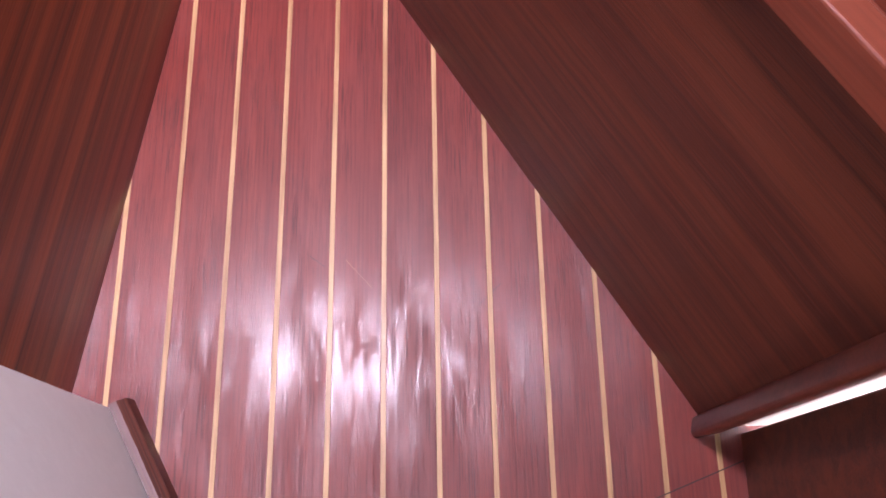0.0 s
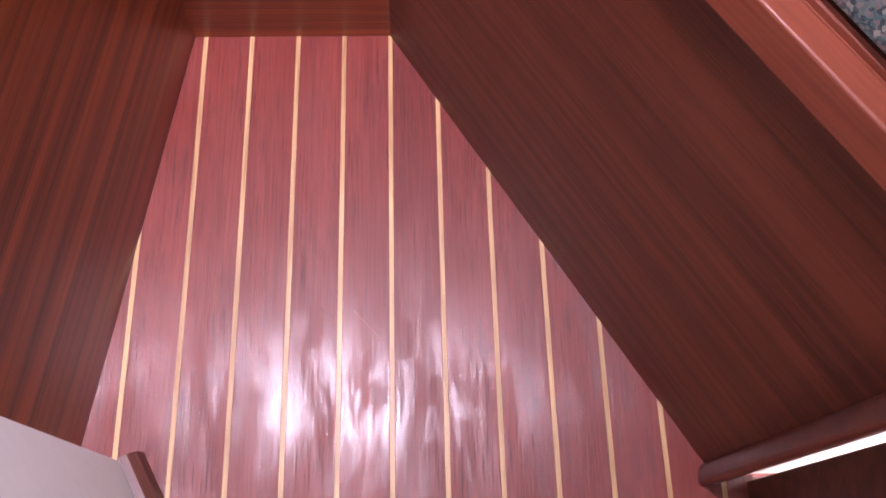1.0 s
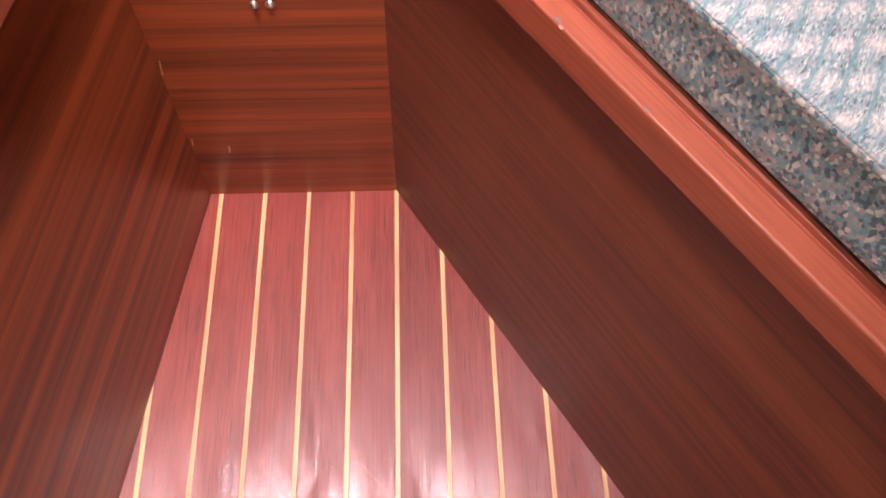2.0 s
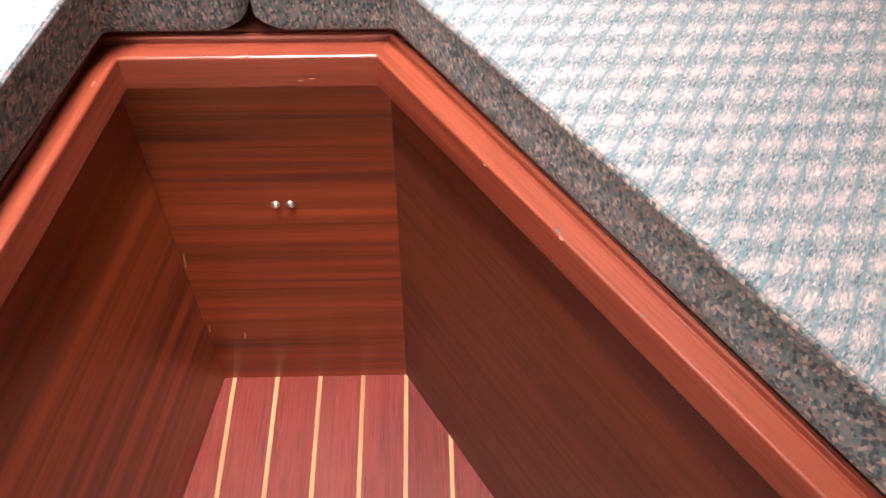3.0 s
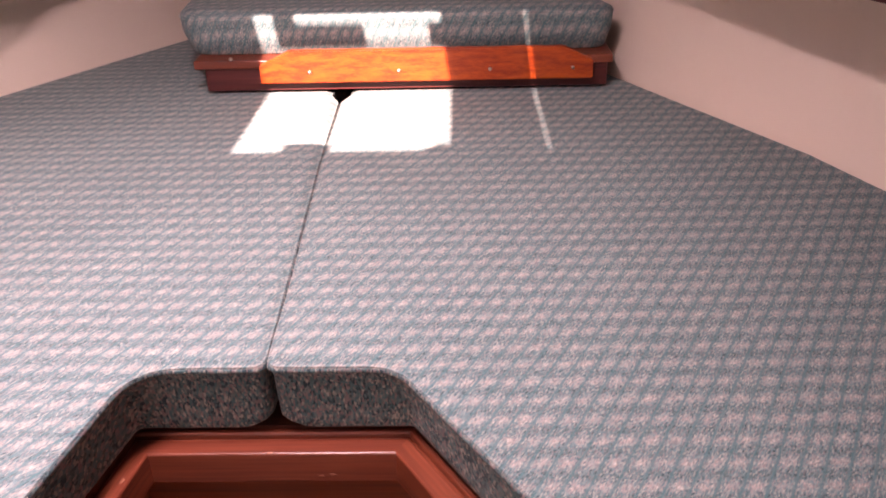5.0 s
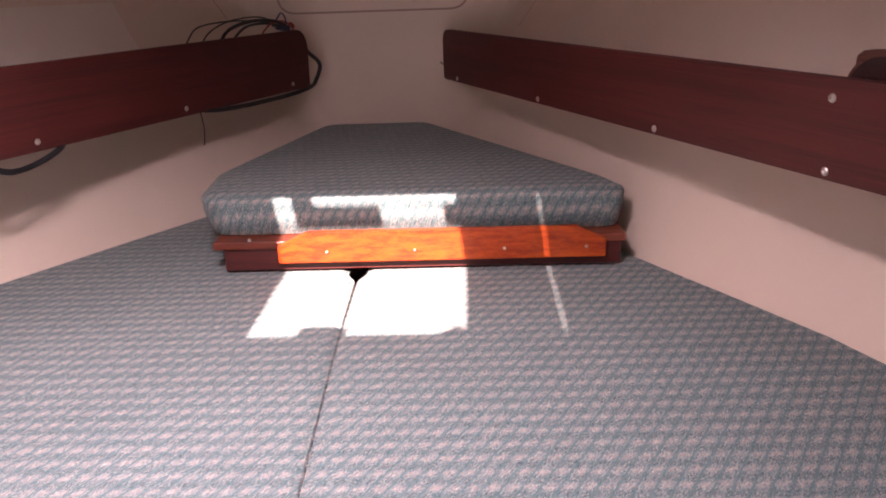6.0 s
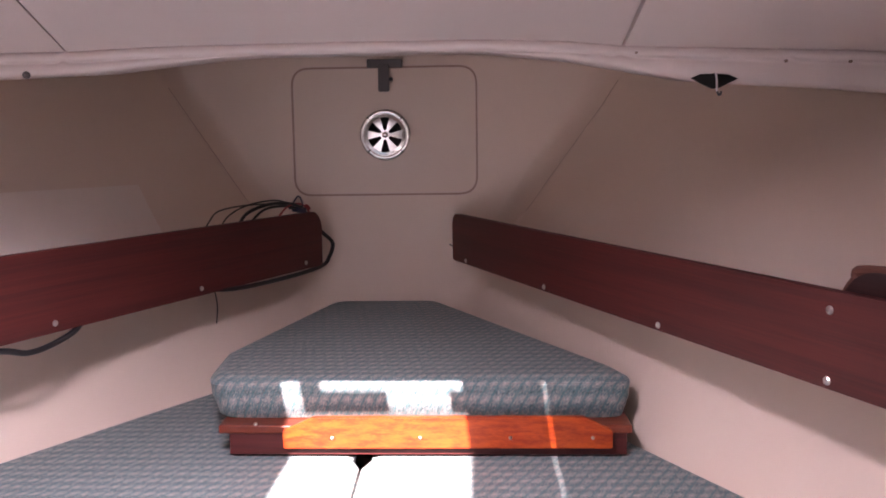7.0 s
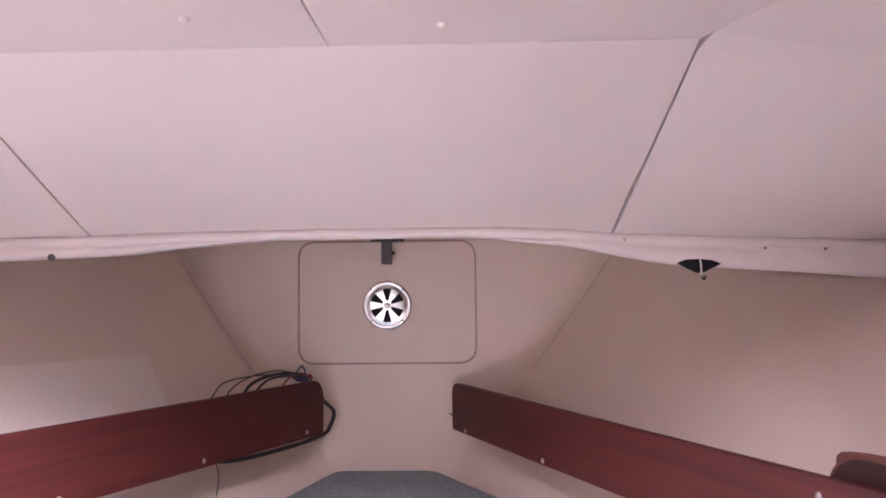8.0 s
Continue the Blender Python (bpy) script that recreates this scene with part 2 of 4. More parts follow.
    l.new(spread(field(90, 20, 6, 0.75), 0.35, 0.65, 0.08, 0.20), b.inputs["Coat Roughness"])
    old = [q for q in n if q.type == "BUMP"][0]
    height = M("ADD", M("MULTIPLY", field(260, 30, 9, 0.8), 1.0), M("MULTIPLY", pores, -0.5))
    def relief(strength, first):
        bp = n.new("ShaderNodeBump"); bp.inputs["Strength"].default_value = strength; bp.inputs["Distance"].default_value = 0.0007
        l.new(height, bp.inputs["Height"])
        if first: l.new(first, bp.inputs["Normal"])
        return bp.outputs["Normal"]
    l.new(relief(0.45, old.outputs["Normal"]), b.inputs["Normal"])
    l.new(relief(0.38, None), b.inputs["Coat Normal"])
    return m
TEAK = worn_teak()

def tinted_pane():
    m, n, l, b = material("smoked_acrylic")
    tr = n.new("ShaderNodeBsdfTransparent"); tr.inputs[0].default_value = (0.036, 0.005, 0.005, 1)
    gl = n.new("ShaderNodeBsdfGlossy"); gl.inputs["Roughness"].default_value = 0.05
    mx = n.new("ShaderNodeMixShader"); mx.inputs[0].default_value = 0.06
    l.new(tr.outputs[0], mx.inputs[1]); l.new(gl.outputs[0], mx.inputs[2]); l.new(mx.outputs[0], n["Material Output"].inputs[0])
    return m
SMOKED = tinted_pane()

# ---------------------------------------------------------------- mesh helpers
def obj(name, bm, mat, parent=None, label="", m=None):
    me = bpy.data.meshes.new(name)
    bmesh.ops.recalc_face_normals(bm, faces=bm.faces)
    bm.to_mesh(me); bm.free()
    for mm in (mat if isinstance(mat, (list, tuple)) else [mat]):
        me.materials.append(mm)
    ob = new(name, me)
    if m is not None:
        ob.matrix_basis = m
    if parent is not None:
        ob.parent = parent
    if label:
        ob["label"] = label
    return ob

def part(name, bm, mat, parent, label="", m=None):
    return obj(name, bm, mat, parent, label, m)

def empty(name, m=None):
    ob = new(name)
    ob.empty_display_size = 0.02
    if m is not None:
        ob.matrix_basis = m
    return ob

def smooth(ob):
    for p in ob.data.polygons:
        p.use_smooth = True
    return ob

def box(x0, x1, y0, y1, z0, z1, bevel=0.0, seg=2):
    bm = bmesh.new()
    bmesh.ops.create_cube(bm, size=1.0, matrix=Matrix.Translation(((x0 + x1) / 2, (y0 + y1) / 2, (z0 + z1) / 2)) @ Matrix.Diagonal((x1 - x0, y1 - y0, z1 - z0, 1)))
    if bevel:
        bmesh.ops.bevel(bm, geom=bm.edges[:], offset=bevel, segments=seg, affect="EDGES", profile=0.5)
    return bm

def prism(points, z0, z1, bevel=0.0, seg=2):
    """A plan outline raised from z0 to z1."""
    bm = bmesh.new()
    low = [bm.verts.new((x, y, z0)) for x, y in points]
    high = [bm.verts.new((x, y, z1)) for x, y in points]
    bm.faces.new(low[::-1]); bm.faces.new(high)
    k = len(points)
    for i in range(k):
        bm.faces.new((low[i], low[(i + 1) % k], high[(i + 1) % k], high[i]))
    if bevel:
        bmesh.ops.bevel(bm, geom=bm.edges[:], offset=bevel, segments=seg, affect="EDGES", profile=0.5)
    return bm

def rounded(points, radius, steps=6):
    """An outline with its corners rounded; radius is one number or one a corner."""
    out, k = [], len(points)
    for i in range(k):
        a, b, c = (Vector(points[(i + j) % k]) for j in (-1, 0, 1))
        r = radius[i] if isinstance(radius, (list, tuple)) else radius
        if r <= 0:
            out.append(tuple(b)); continue
        u, v = (a - b).normalized(), (c - b).normalized()
        half = math.acos(max(-1, min(1, u.dot(v)))) / 2
        d = min(r / math.tan(half), 0.48 * min((a - b).length, (c - b).length))
        p, q = b + u * d, b + v * d
        for s in range(steps + 1):
            t = s / steps
            out.append(tuple(p * (1 - t) ** 2 + b * 2 * t * (1 - t) + q * t * t))
    return out

def along(p0, p1, z=0.0):
    """A frame at p0 with x towards p1 (plan points), z up."""
    return pose(p0[0], p0[1], z, 0, 0, math.degrees(math.atan2(p1[1] - p0[1], p1[0] - p0[0])))

def span(p0, p1):
    return math.hypot(p1[0] - p0[0], p1[1] - p0[1])

def tube(points, radius, sides=8):
    bm = bmesh.new()
    pts = [Vector(p) for p in points]
    # smooth the course
    fine = []
    for i in range(len(pts) - 1):
        a, b, c, d = pts[max(i - 1, 0)], pts[i], pts[i + 1], pts[min(i + 2, len(pts) - 1)]
        for s in range(6):
            t = s / 6
            fine.append(0.5 * ((2 * b) + (c - a) * t + (2 * a - 5 * b + 4 * c - d) * t * t + (3 * b - a - 3 * c + d) * t ** 3))
    fine.append(pts[-1])
    rings = []
    for i, p in enumerate(fine):
        way = (fine[min(i + 1, len(fine) - 1)] - fine[max(i - 1, 0)]).normalized()
        side = way.orthogonal().normalized() if not rings else (last - way * last.dot(way)).normalized()
        last = side
        up = way.cross(side)
        rings.append([bm.verts.new(p + radius * (side * math.cos(a) + up * math.sin(a))) for a in [2 * math.pi * k / sides for k in range(sides)]])
    for r, q in zip(rings, rings[1:]):
        for k in range(sides):
            bm.faces.new((r[k], r[(k + 1) % sides], q[(k + 1) % sides], q[k]))
    bm.faces.new(rings[0][::-1]); bm.faces.new(rings[-1])
    return bm

def offset_line(line, d):
    """A plan line moved d to its left, with mitred corners."""
    out = []
    for i, p in enumerate(line):
        p = Vector(p)
        ns = []
        for a, b in ((i - 1, i), (i, i + 1)):
            if 0 <= a and b < len(line):
                w = (Vector(line[b]) - Vector(line[a])).normalized()
                ns.append(Vector((-w.y, w.x)))
        n = sum(ns, Vector((0, 0))).normalized()
        out.append(tuple(p + n * d / n.dot(ns[0])))
    return out

# ---------------------------------------------------------------- plan
LEFT = [(-0.328, -0.60), (-0.233, 0.0)]            # foot of the berth fronts
RIGHT = [(0.0, 0.0), (0.318, -0.520)]
TRIM_Z = 0.517
BUNK_Z = 0.525
CUSH_Z = 0.635

# floor base below the planks
floor = obj("floor", box(-0.9, 0.9, -2.8, 0.03, -0.05, -0.004), CAULK)
tagged(floor, "teak and holly striped sole boards with worn varnish", "floor", kind="structure")
def plank_x(i): return (i - 5) * 0.055
for i in range(-9, 17):
    x0, x1 = plank_x(i) + 0.0025, plank_x(i + 1) - 0.0025
    part("plank", box(-0.70, 0.022, x0 - (x0 + x1) / 2, x1 - (x0 + x1) / 2, -0.008, 0.0, 0.0004, 1), TEAK, floor, m=pose((x0 + x1) / 2, 0, 0, 0, 0, 90))
for i in range(-8, 17):
    part("strip", box(-0.70, 0.022, -0.0025, 0.0025, -0.008, 0.0003), HOLLY, floor, "pale holly strip", m=pose(plank_x(i), 0, 0, 0, 0, 90))

def berth_front(name, p0, p1, z1, mat, label, lean_out=0.0):
    """An upright plywood board whose visible face runs from p0 to p1; its body lies to the left of that way. lean_out: how far the far top corner stands back."""
    L = span(p0, p1)
    bm = bmesh.new()
    N = 10
    rows = []
    for k in range(N + 1):
        x = L * k / N
        d = lean_out * k / N
        rows.append([bm.verts.new(v) for v in ((x, 0, -0.01), (x, d, z1), (x, d + 0.012, z1), (x, 0.012, -0.01))])
    for a, b in zip(rows, rows[1:]):
        for j in range(4):
            bm.faces.new((a[j], a[(j + 1) % 4], b[(j + 1) % 4], b[j]))
    bm.faces.new(rows[0]); bm.faces.new(rows[-1][::-1])
    return tagged(obj(name, bm, mat, m=along(p0, p1)), label, "panel", kind="structure")
berth_front("berth_front_port", LEFT[0], LEFT[1], 0.50, MAHOGANY, "dark varnished mahogany plywood berth front")
berth_front("berth_front_end", (-0.245, 0.0), (0.012, 0.0), 0.50, MAHOGANY, "banded varnished mahogany plywood end panel")
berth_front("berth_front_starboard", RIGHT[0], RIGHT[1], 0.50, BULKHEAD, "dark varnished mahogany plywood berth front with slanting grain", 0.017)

# moulded rail round the well
INNER = offset_line([(-0.39, -1.0), LEFT[1], RIGHT[0], (0.4875, -0.75)], -0.017)
PROFILE = [(0.0, 0.487), (0.0, 0.5155), (0.0005, 0.5168), (0.0016, 0.5176), (0.0165, 0.5186), (0.0180, 0.5178), (0.0186, 0.5163), (0.0204, 0.5163), (0.0209, 0.5205), (0.0220, 0.5220), (0.0255, 0.5225), (0.027, 0.5212), (0.027, 0.50), (0.017, 0.50), (0.017, 0.487)]
def well_rail(name, i):
    lines = [offset_line(INNER, o) for o, z in PROFILE]
    bm = bmesh.new()
    a = [bm.verts.new((*lines[k][i], PROFILE[k][1])) for k in range(len(PROFILE))]
    b = [bm.verts.new((*lines[k][i + 1], PROFILE[k][1])) for k in range(len(PROFILE))]
    k = len(PROFILE)
    for j in range(k):
        bm.faces.new((a[j], a[(j + 1) % k], b[(j + 1) % k], b[j]))
    bm.faces.new(a); bm.faces.new(b[::-1])
    m = along(INNER[i], INNER[i + 1])
    bm.transform(m.inverted())
    return tagged(obj(name, bm, RAIL, m=m), "reddish varnished hardwood moulding capping the berth front", "trim", kind="structure")
rails = [well_rail(nm, i) for i, nm in enumerate(("trim_port", "trim_end", "trim_starboard"))]

# bunk top under the cushions
def half(y, side):
    """Half width of the hull at the cushion tops."""
    return 0.501 - 0.565 * (y - 0.614) if side < 0 else 0.415 - 0.555 * (y - 0.654)
def flare(z):
    """How far the hull leans out above the cushion tops."""
    steps = [(0.30, -0.15), (0.637, 0.0), (0.725, 0.033), (0.912, 0.13), (0.964, 0.168), (1.20, 0.325), (1.45, 0.48)]
    for (za, a), (zb, b) in zip(steps, steps[1:]):
        if z <= zb:
            return a + (b - a) * (z - za) / (zb - za)
    return steps[-1][1]
def hull_x(y, z, side):
    mid = max(0.0, min(1.0, (1.26 - y) / 0.6))
    w = (1 - mid) * (0.115 - 0.56 * (y - 1.26)) + mid * half(y, side)
    spare = 0.16 * mid * max(0.0, min(1.0, (z - 0.98) / 0.16)) if side > 0 else 0.0
    return AXIS + side * (w + flare(z) * (1 - 0.15 * mid) + spare)
OUTR = offset_line(INNER, 0.0275)
left_bunk = [(AXIS + 0.02, 1.25), (hull_x(1.25, 0.52, -1) + 0.0, 1.25), (hull_x(0.3, 0.52, -1), 0.3), (hull_x(-0.48, 0.52, -1), -0.48), (OUTR[1][0] - 0.158 * 0.48, -0.48), OUTR[1], (AXIS + 0.02, OUTR[1][1])]
right_bunk = [(AXIS + 0.02, 1.25), (AXIS + 0.02, OUTR[2][1]), OUTR[2], (OUTR[2][0] + 0.645 * 0.48, -0.48), (hull_x(-0.48, 0.52, 1), -0.48), (hull_x(0.3, 0.52, 1), 0.3), (hull_x(1.25, 0.52, 1), 1.25)]
for nm, pts in (("bunk_top_port", left_bunk), ("bunk_top_starboard", right_bunk)):
    tagged(obj(nm, prism(pts, 0.505, BUNK_Z), BULKHEAD), "plywood bunk board under the cushions", "bunk", kind="structure")

# main cushions
def inset(points, d):
    """A closed outline moved inwards by d (outline counter-clockwise)."""
    out, k = [], len(points)
    for i in range(k):
        a, b, c = (Vector(points[(i + j) % k]) for j in (-1, 0, 1))
        u, w = (b - a), (c - b)
        if u.length < 1e-7 or w.length < 1e-7:
            out.append(tuple(b)); continue
        n1, n2 = Vector((-u.y, u.x)).normalized(), Vector((-w.y, w.x)).normalized()
        n = (n1 + n2).normalized()
        out.append(tuple(b + n * d / max(0.4, n.dot(n1))))
    return out

from mathutils.geometry import tessellate_polygon
def cushion(name, outline, z0, z1, label, sag=0.0, soft=1.0, band=True):
    """outline(z) gives the plan outline at a height; the edges are rounded over."""
    h = z1 - z0
    levels = [(z0, 0.004), (z0 + 0.0012, 0.002), (z0 + 0.004, 0.0005), (z0 + 0.012, 0.0), (z0 + 0.02, -0.0005), (z0 + 0.5 * h, 0.0015), (z0 + 0.72 * h, 0.0022)]
    levels += [(z1 - d * soft, i * soft) for d, i in ((0.016, 0.0005), (0.0105, -0.0028), (0.0065, -0.0012), (0.0050, 0.0004), (0.0035, 0.0018), (0.0012, 0.0065), (0.0003, 0.0090), (0.0, 0.0120))]
    if not band:
        levels = [(z, d) for z, d in levels if z < z0 + 0.03 * h or z > z1 - 0.0066 * soft] + [(z0 + 0.5 * h, -0.003), (z1 - 0.010 * soft, -0.0015)]
        levels.sort()
    bm = bmesh.new()
    rings = [[bm.verts.new((x, y, z)) for x, y in inset(outline(z), d)] for z, d in levels]
    k = len(rings[0])
    for r, q in zip(rings, rings[1:]):
        for i in range(k):
            bm.faces.new((r[i], r[(i + 1) % k], q[(i + 1) % k], q[i]))
    bm.faces.new(rings[0][::-1])
    for tri in tessellate_polygon([[v.co.copy() for v in rings[-1]]]):
        bm.faces.new([rings[-1][i] for i in tri])
    def drop(z, y):
        return z - sag * max(0.0, min(1.0, (0.35 - y) / 0.36)) * (z - z0) / h
    for v in bm.verts:
        v.co.z = drop(v.co.z, v.co.y)
    bm.normal_update()
    side = bm.copy()
    lim = z1 - 0.0061 * soft
    low = lambda f: sum(v.co.z - drop(lim, v.co.y) for v in f.verts) / len(f.verts) < 0
    bmesh.ops.delete(bm, geom=[f for f in bm.faces if low(f)], context="FACES")
    bmesh.ops.delete(side, geom=[f for f in side.faces if not low(f)], context="FACES")
    ob = smooth(obj(name, bm, FABRIC))
    smooth(part("border", side, SHADED_BORDER if band else FABRIC, ob, "border band of the same weave, darkened for shade" if band else ""))
    # corded seam round the top edge
    loop = [(x, y, drop(z1 - 0.0050 * soft, y)) for x, y in inset(outline(z1 - 0.005 * soft), 0.0004 * soft)]
    pipe = bmesh.new()
    rings = []
    for i, p in enumerate(loop):
        p = Vector(p)
        way = (Vector(loop[(i + 1) % k]) - Vector(loop[i - 1])).normalized()
        out_ = Vector((way.y, -way.x, 0)).normalized()
        rings.append([pipe.verts.new(p + 0.0014 * (out_ * math.cos(a) + Vector((0, 0, 1)) * math.sin(a))) for a in [2 * math.pi * q / 6 for q in range(6)]])
    for i in range(k):
        r, q = rings[i], rings[(i + 1) % k]
        for j in range(6):
            pipe.faces.new((r[j], r[(j + 1) % 6], q[(j + 1) % 6], q[j]))
    smooth(part("piping", pipe, FABRIC, ob))
    return tagged(ob, label, "cushion")

SEAM = -0.1135
Z0 = 0.5265
def lean(z):
    return min(1.0, max(0.0, (z - Z0) / (CUSH_Z - Z0)))
def tuck(z, r=0.032):
    q = max(0.0, r - (z - Z0))
    return r - math.sqrt(max(0.0, r * r - q * q))
def mixp(a, b, t):
    return (a[0] + (b[0] - a[0]) * t, a[1] + (b[1] - a[1]) * t)
def port_outline(z):
    t, s = lean(z), tuck(z)
    pts = [(SEAM + 0.002 - s, 0.004 - 0.014 * t), (SEAM + 0.0006, 0.10), (SEAM - 0.0030, 0.35), (SEAM - 0.0085, 0.574), (SEAM - 0.021, 0.603), (SEAM - 0.021, 1.2), (hull_x(1.2, z, -1) + 0.004, 1.2), (hull_x(0.8, z, -1) + 0.003, 0.8), (hull_x(0.35, z, -1) + 0.003, 0.35), (hull_x(0.0, z, -1) + 0.003, 0.0),
           (hull_x(-0.47, z, -1) + 0.003, -0.47), mixp((-0.317, -0.47), (-0.295, -0.47), t), mixp((-0.230, 0.004), (-0.216, -0.010), t)]
    return rounded(pts, [0.012, 0, 0, 0.02, 0, 0, 0.02, 0, 0, 0, 0.02, 0.02, 0.006 + 0.044 * t], 5)
def starboard_outline(z):
    t, s = lean(z), tuck(z)
    pts = [(SEAM + 0.004 + s, 0.004 - 0.014 * t), mixp((0.006, 0.004), (-0.006, -0.010), t), mixp((0.308, -0.47), (0.298, -0.47), t), (hull_x(-0.47, z, 1) - 0.003, -0.47), (hull_x(0.0, z, 1) - 0.003, 0.0),
           (hull_x(0.35, z, 1) - 0.003, 0.35), (hull_x(0.8, z, 1) - 0.003, 0.8), (hull_x(1.2, z, 1) - 0.004, 1.2), (SEAM + 0.007, 1.2), (SEAM + 0.007, 0.603), (SEAM - 0.0030, 0.574), (SEAM + 0.0008, 0.35), (SEAM + 0.0050, 0.10)]
    return rounded(pts, [0.012, 0.006 + 0.044 * t, 0.02, 0.02, 0, 0, 0, 0.02, 0, 0, 0.02, 0, 0], 5)
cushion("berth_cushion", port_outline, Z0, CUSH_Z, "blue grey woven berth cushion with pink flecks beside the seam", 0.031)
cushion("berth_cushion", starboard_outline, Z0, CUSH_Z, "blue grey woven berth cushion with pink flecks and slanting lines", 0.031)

# raised shelf at the bow with its fiddle
def screw(parent, m, r=0.0045):
    """A domed screw head with a cross slot, facing the pose's -y."""
    bm = bmesh.new()
    rings = []
    for d, q in ((0.0, 1.0), (-0.0012, 0.95), (-0.0022, 0.7), (-0.0027, 0.36)):
        rings.append([bm.verts.new((r * q * math.cos(a), d, r * q * math.sin(a))) for a in [2 * math.pi * k / 12 for k in range(12)]])
    for a, b in zip(rings, rings[1:]):
        for k in range(12):
            bm.faces.new((a[k], a[(k + 1) % 12], b[(k + 1) % 12], b[k]))
    mid = [bm.verts.new((r * 0.2 * math.cos(a), -0.0012, r * 0.2 * math.sin(a))) for a in [2 * math.pi * k / 12 for k in range(12)]]
    for k in range(12):
        bm.faces.new((rings[-1][k], rings[-1][(k + 1) % 12], mid[(k + 1) % 12], mid[k]))
    bm.faces.new(mid)
    return part("screw", bm, SCREW, parent, m=m)

shelf = empty("bow_shelf", pose(AXIS, 0.6, CUSH_Z))
tagged(shelf, "raised mahogany bow shelf with a chamfered fiddle board", "shelf")
inv = Matrix.Translation((-0.0085, 0, 0)) @ shelf.matrix_basis.inverted()
def put(bm, m=inv):
    bm.transform(m); return bm
part("board", put(prism([(-0.316, 0.601), (0.268, 0.601), (0.268, 0.68), (-0.04, 1.252), (-0.22, 1.252), (-0.316, 0.95)], 0.672, 0.684, 0.002)), RAIL, shelf)
part("riser", put(box(-0.302, 0.262, 0.606, 0.620, CUSH_Z + 0.0045, 0.672, 0.001)), SHELFBOARD, shelf, "dark mahogany riser")
bm = bmesh.new()
prof = [(-0.222, 0.653), (0.240, 0.653), (0.240, 0.679), (0.199, 0.699), (-0.178, 0.699), (-0.222, 0.679)]
f = bm.faces.new([bm.verts.new((x, 0.592, z)) for x, z in prof])
ex = bmesh.ops.extrude_face_region(bm, geom=[f])
bmesh.ops.translate(bm, vec=(0, 0.009, 0), verts=[v for v in ex["geom"] if isinstance(v, bmesh.types.BMVert)])
bmesh.ops.bevel(bm, geom=bm.edges[:], offset=0.0015, segments=2, affect="EDGES")
part("fiddle", put(bm), FIDDLE, shelf, "glossy red fiddle board with chamfered ends")
for x in (-0.152, -0.028, 0.098, 0.212):
    screw(shelf, inv @ pose(x, 0.592, 0.669), 0.0025)
screw(shelf, inv @ pose(-0.262, 0.600, 0.6865, -60), 0.003)

def bow_outline(z):
    t = (z - 0.6845) / 0.0635
    pts = [(-0.338 - 0.012 * t, 0.630 - 0.006 * t), (0.264 + 0.010 * t, 0.630 - 0.006 * t), (0.244, 0.71), (-0.040, 1.245), (-0.264, 1.245), (-0.363, 0.80)]
    return rounded(pts, [0.05, 0.05, 0.05, 0.05, 0.05, 0.10], 6)
cushion("bow_cushion", bow_outline, 0.6845, 0.746, "blue grey woven cushion lying on the bow shelf", soft=1.7, band=False)

# ---------------------------------------------------------------- hull sides, bow wall
def hull_side(name, side):
    bm = bmesh.new()
    ys = [-0.5 + 1.765 * k / 30 for k in range(31)]
    zs = [0.3, 0.45, 0.55, 0.60, 0.637, 0.68, 0.725, 0.77, 0.82, 0.87, 0.912, 0.94, 0.97, 1.02, 1.08, 1.14, 1.2, 1.30, 1.4]
    grid = [[bm.verts.new((hull_x(y, z, side), y, z)) for z in zs] for y in ys]
    back = [[bm.verts.new((hull_x(y, z, side) + side * 0.02, y, z)) for z in zs] for y in ys]
    for g in (grid, back):
        for a, b in zip(g, g[1:]):
            for k in range(len(zs) - 1):
                bm.faces.new((a[k], b[k], b[k + 1], a[k + 1]))
    for a, b in ((grid[0], back[0]), (grid[-1], back[-1])):
        for k in range(len(zs) - 1):
            bm.faces.new((a[k], a[k + 1], b[k + 1], b[k]))
    for k in (0, -1):
        for j in range(len(ys) - 1):
            bm.faces.new((grid[j][k], grid[j + 1][k], back[j + 1][k], back[j][k]))
    return tagged(smooth(obj(name, bm, HULLLINER)), "cream moulded hull side of the forepeak", "hull", kind="structure")
hull_side("hull_port", -1)
hull_side("hull_starboard", 1)
tagged(obj("wall_bow", box(-1.0, 0.75, 1.26, 1.29, 0.3, 1.42), HULLLINER), "cream moulded bow bulkhead with an anchor locker hatch", "wall", kind="structure")

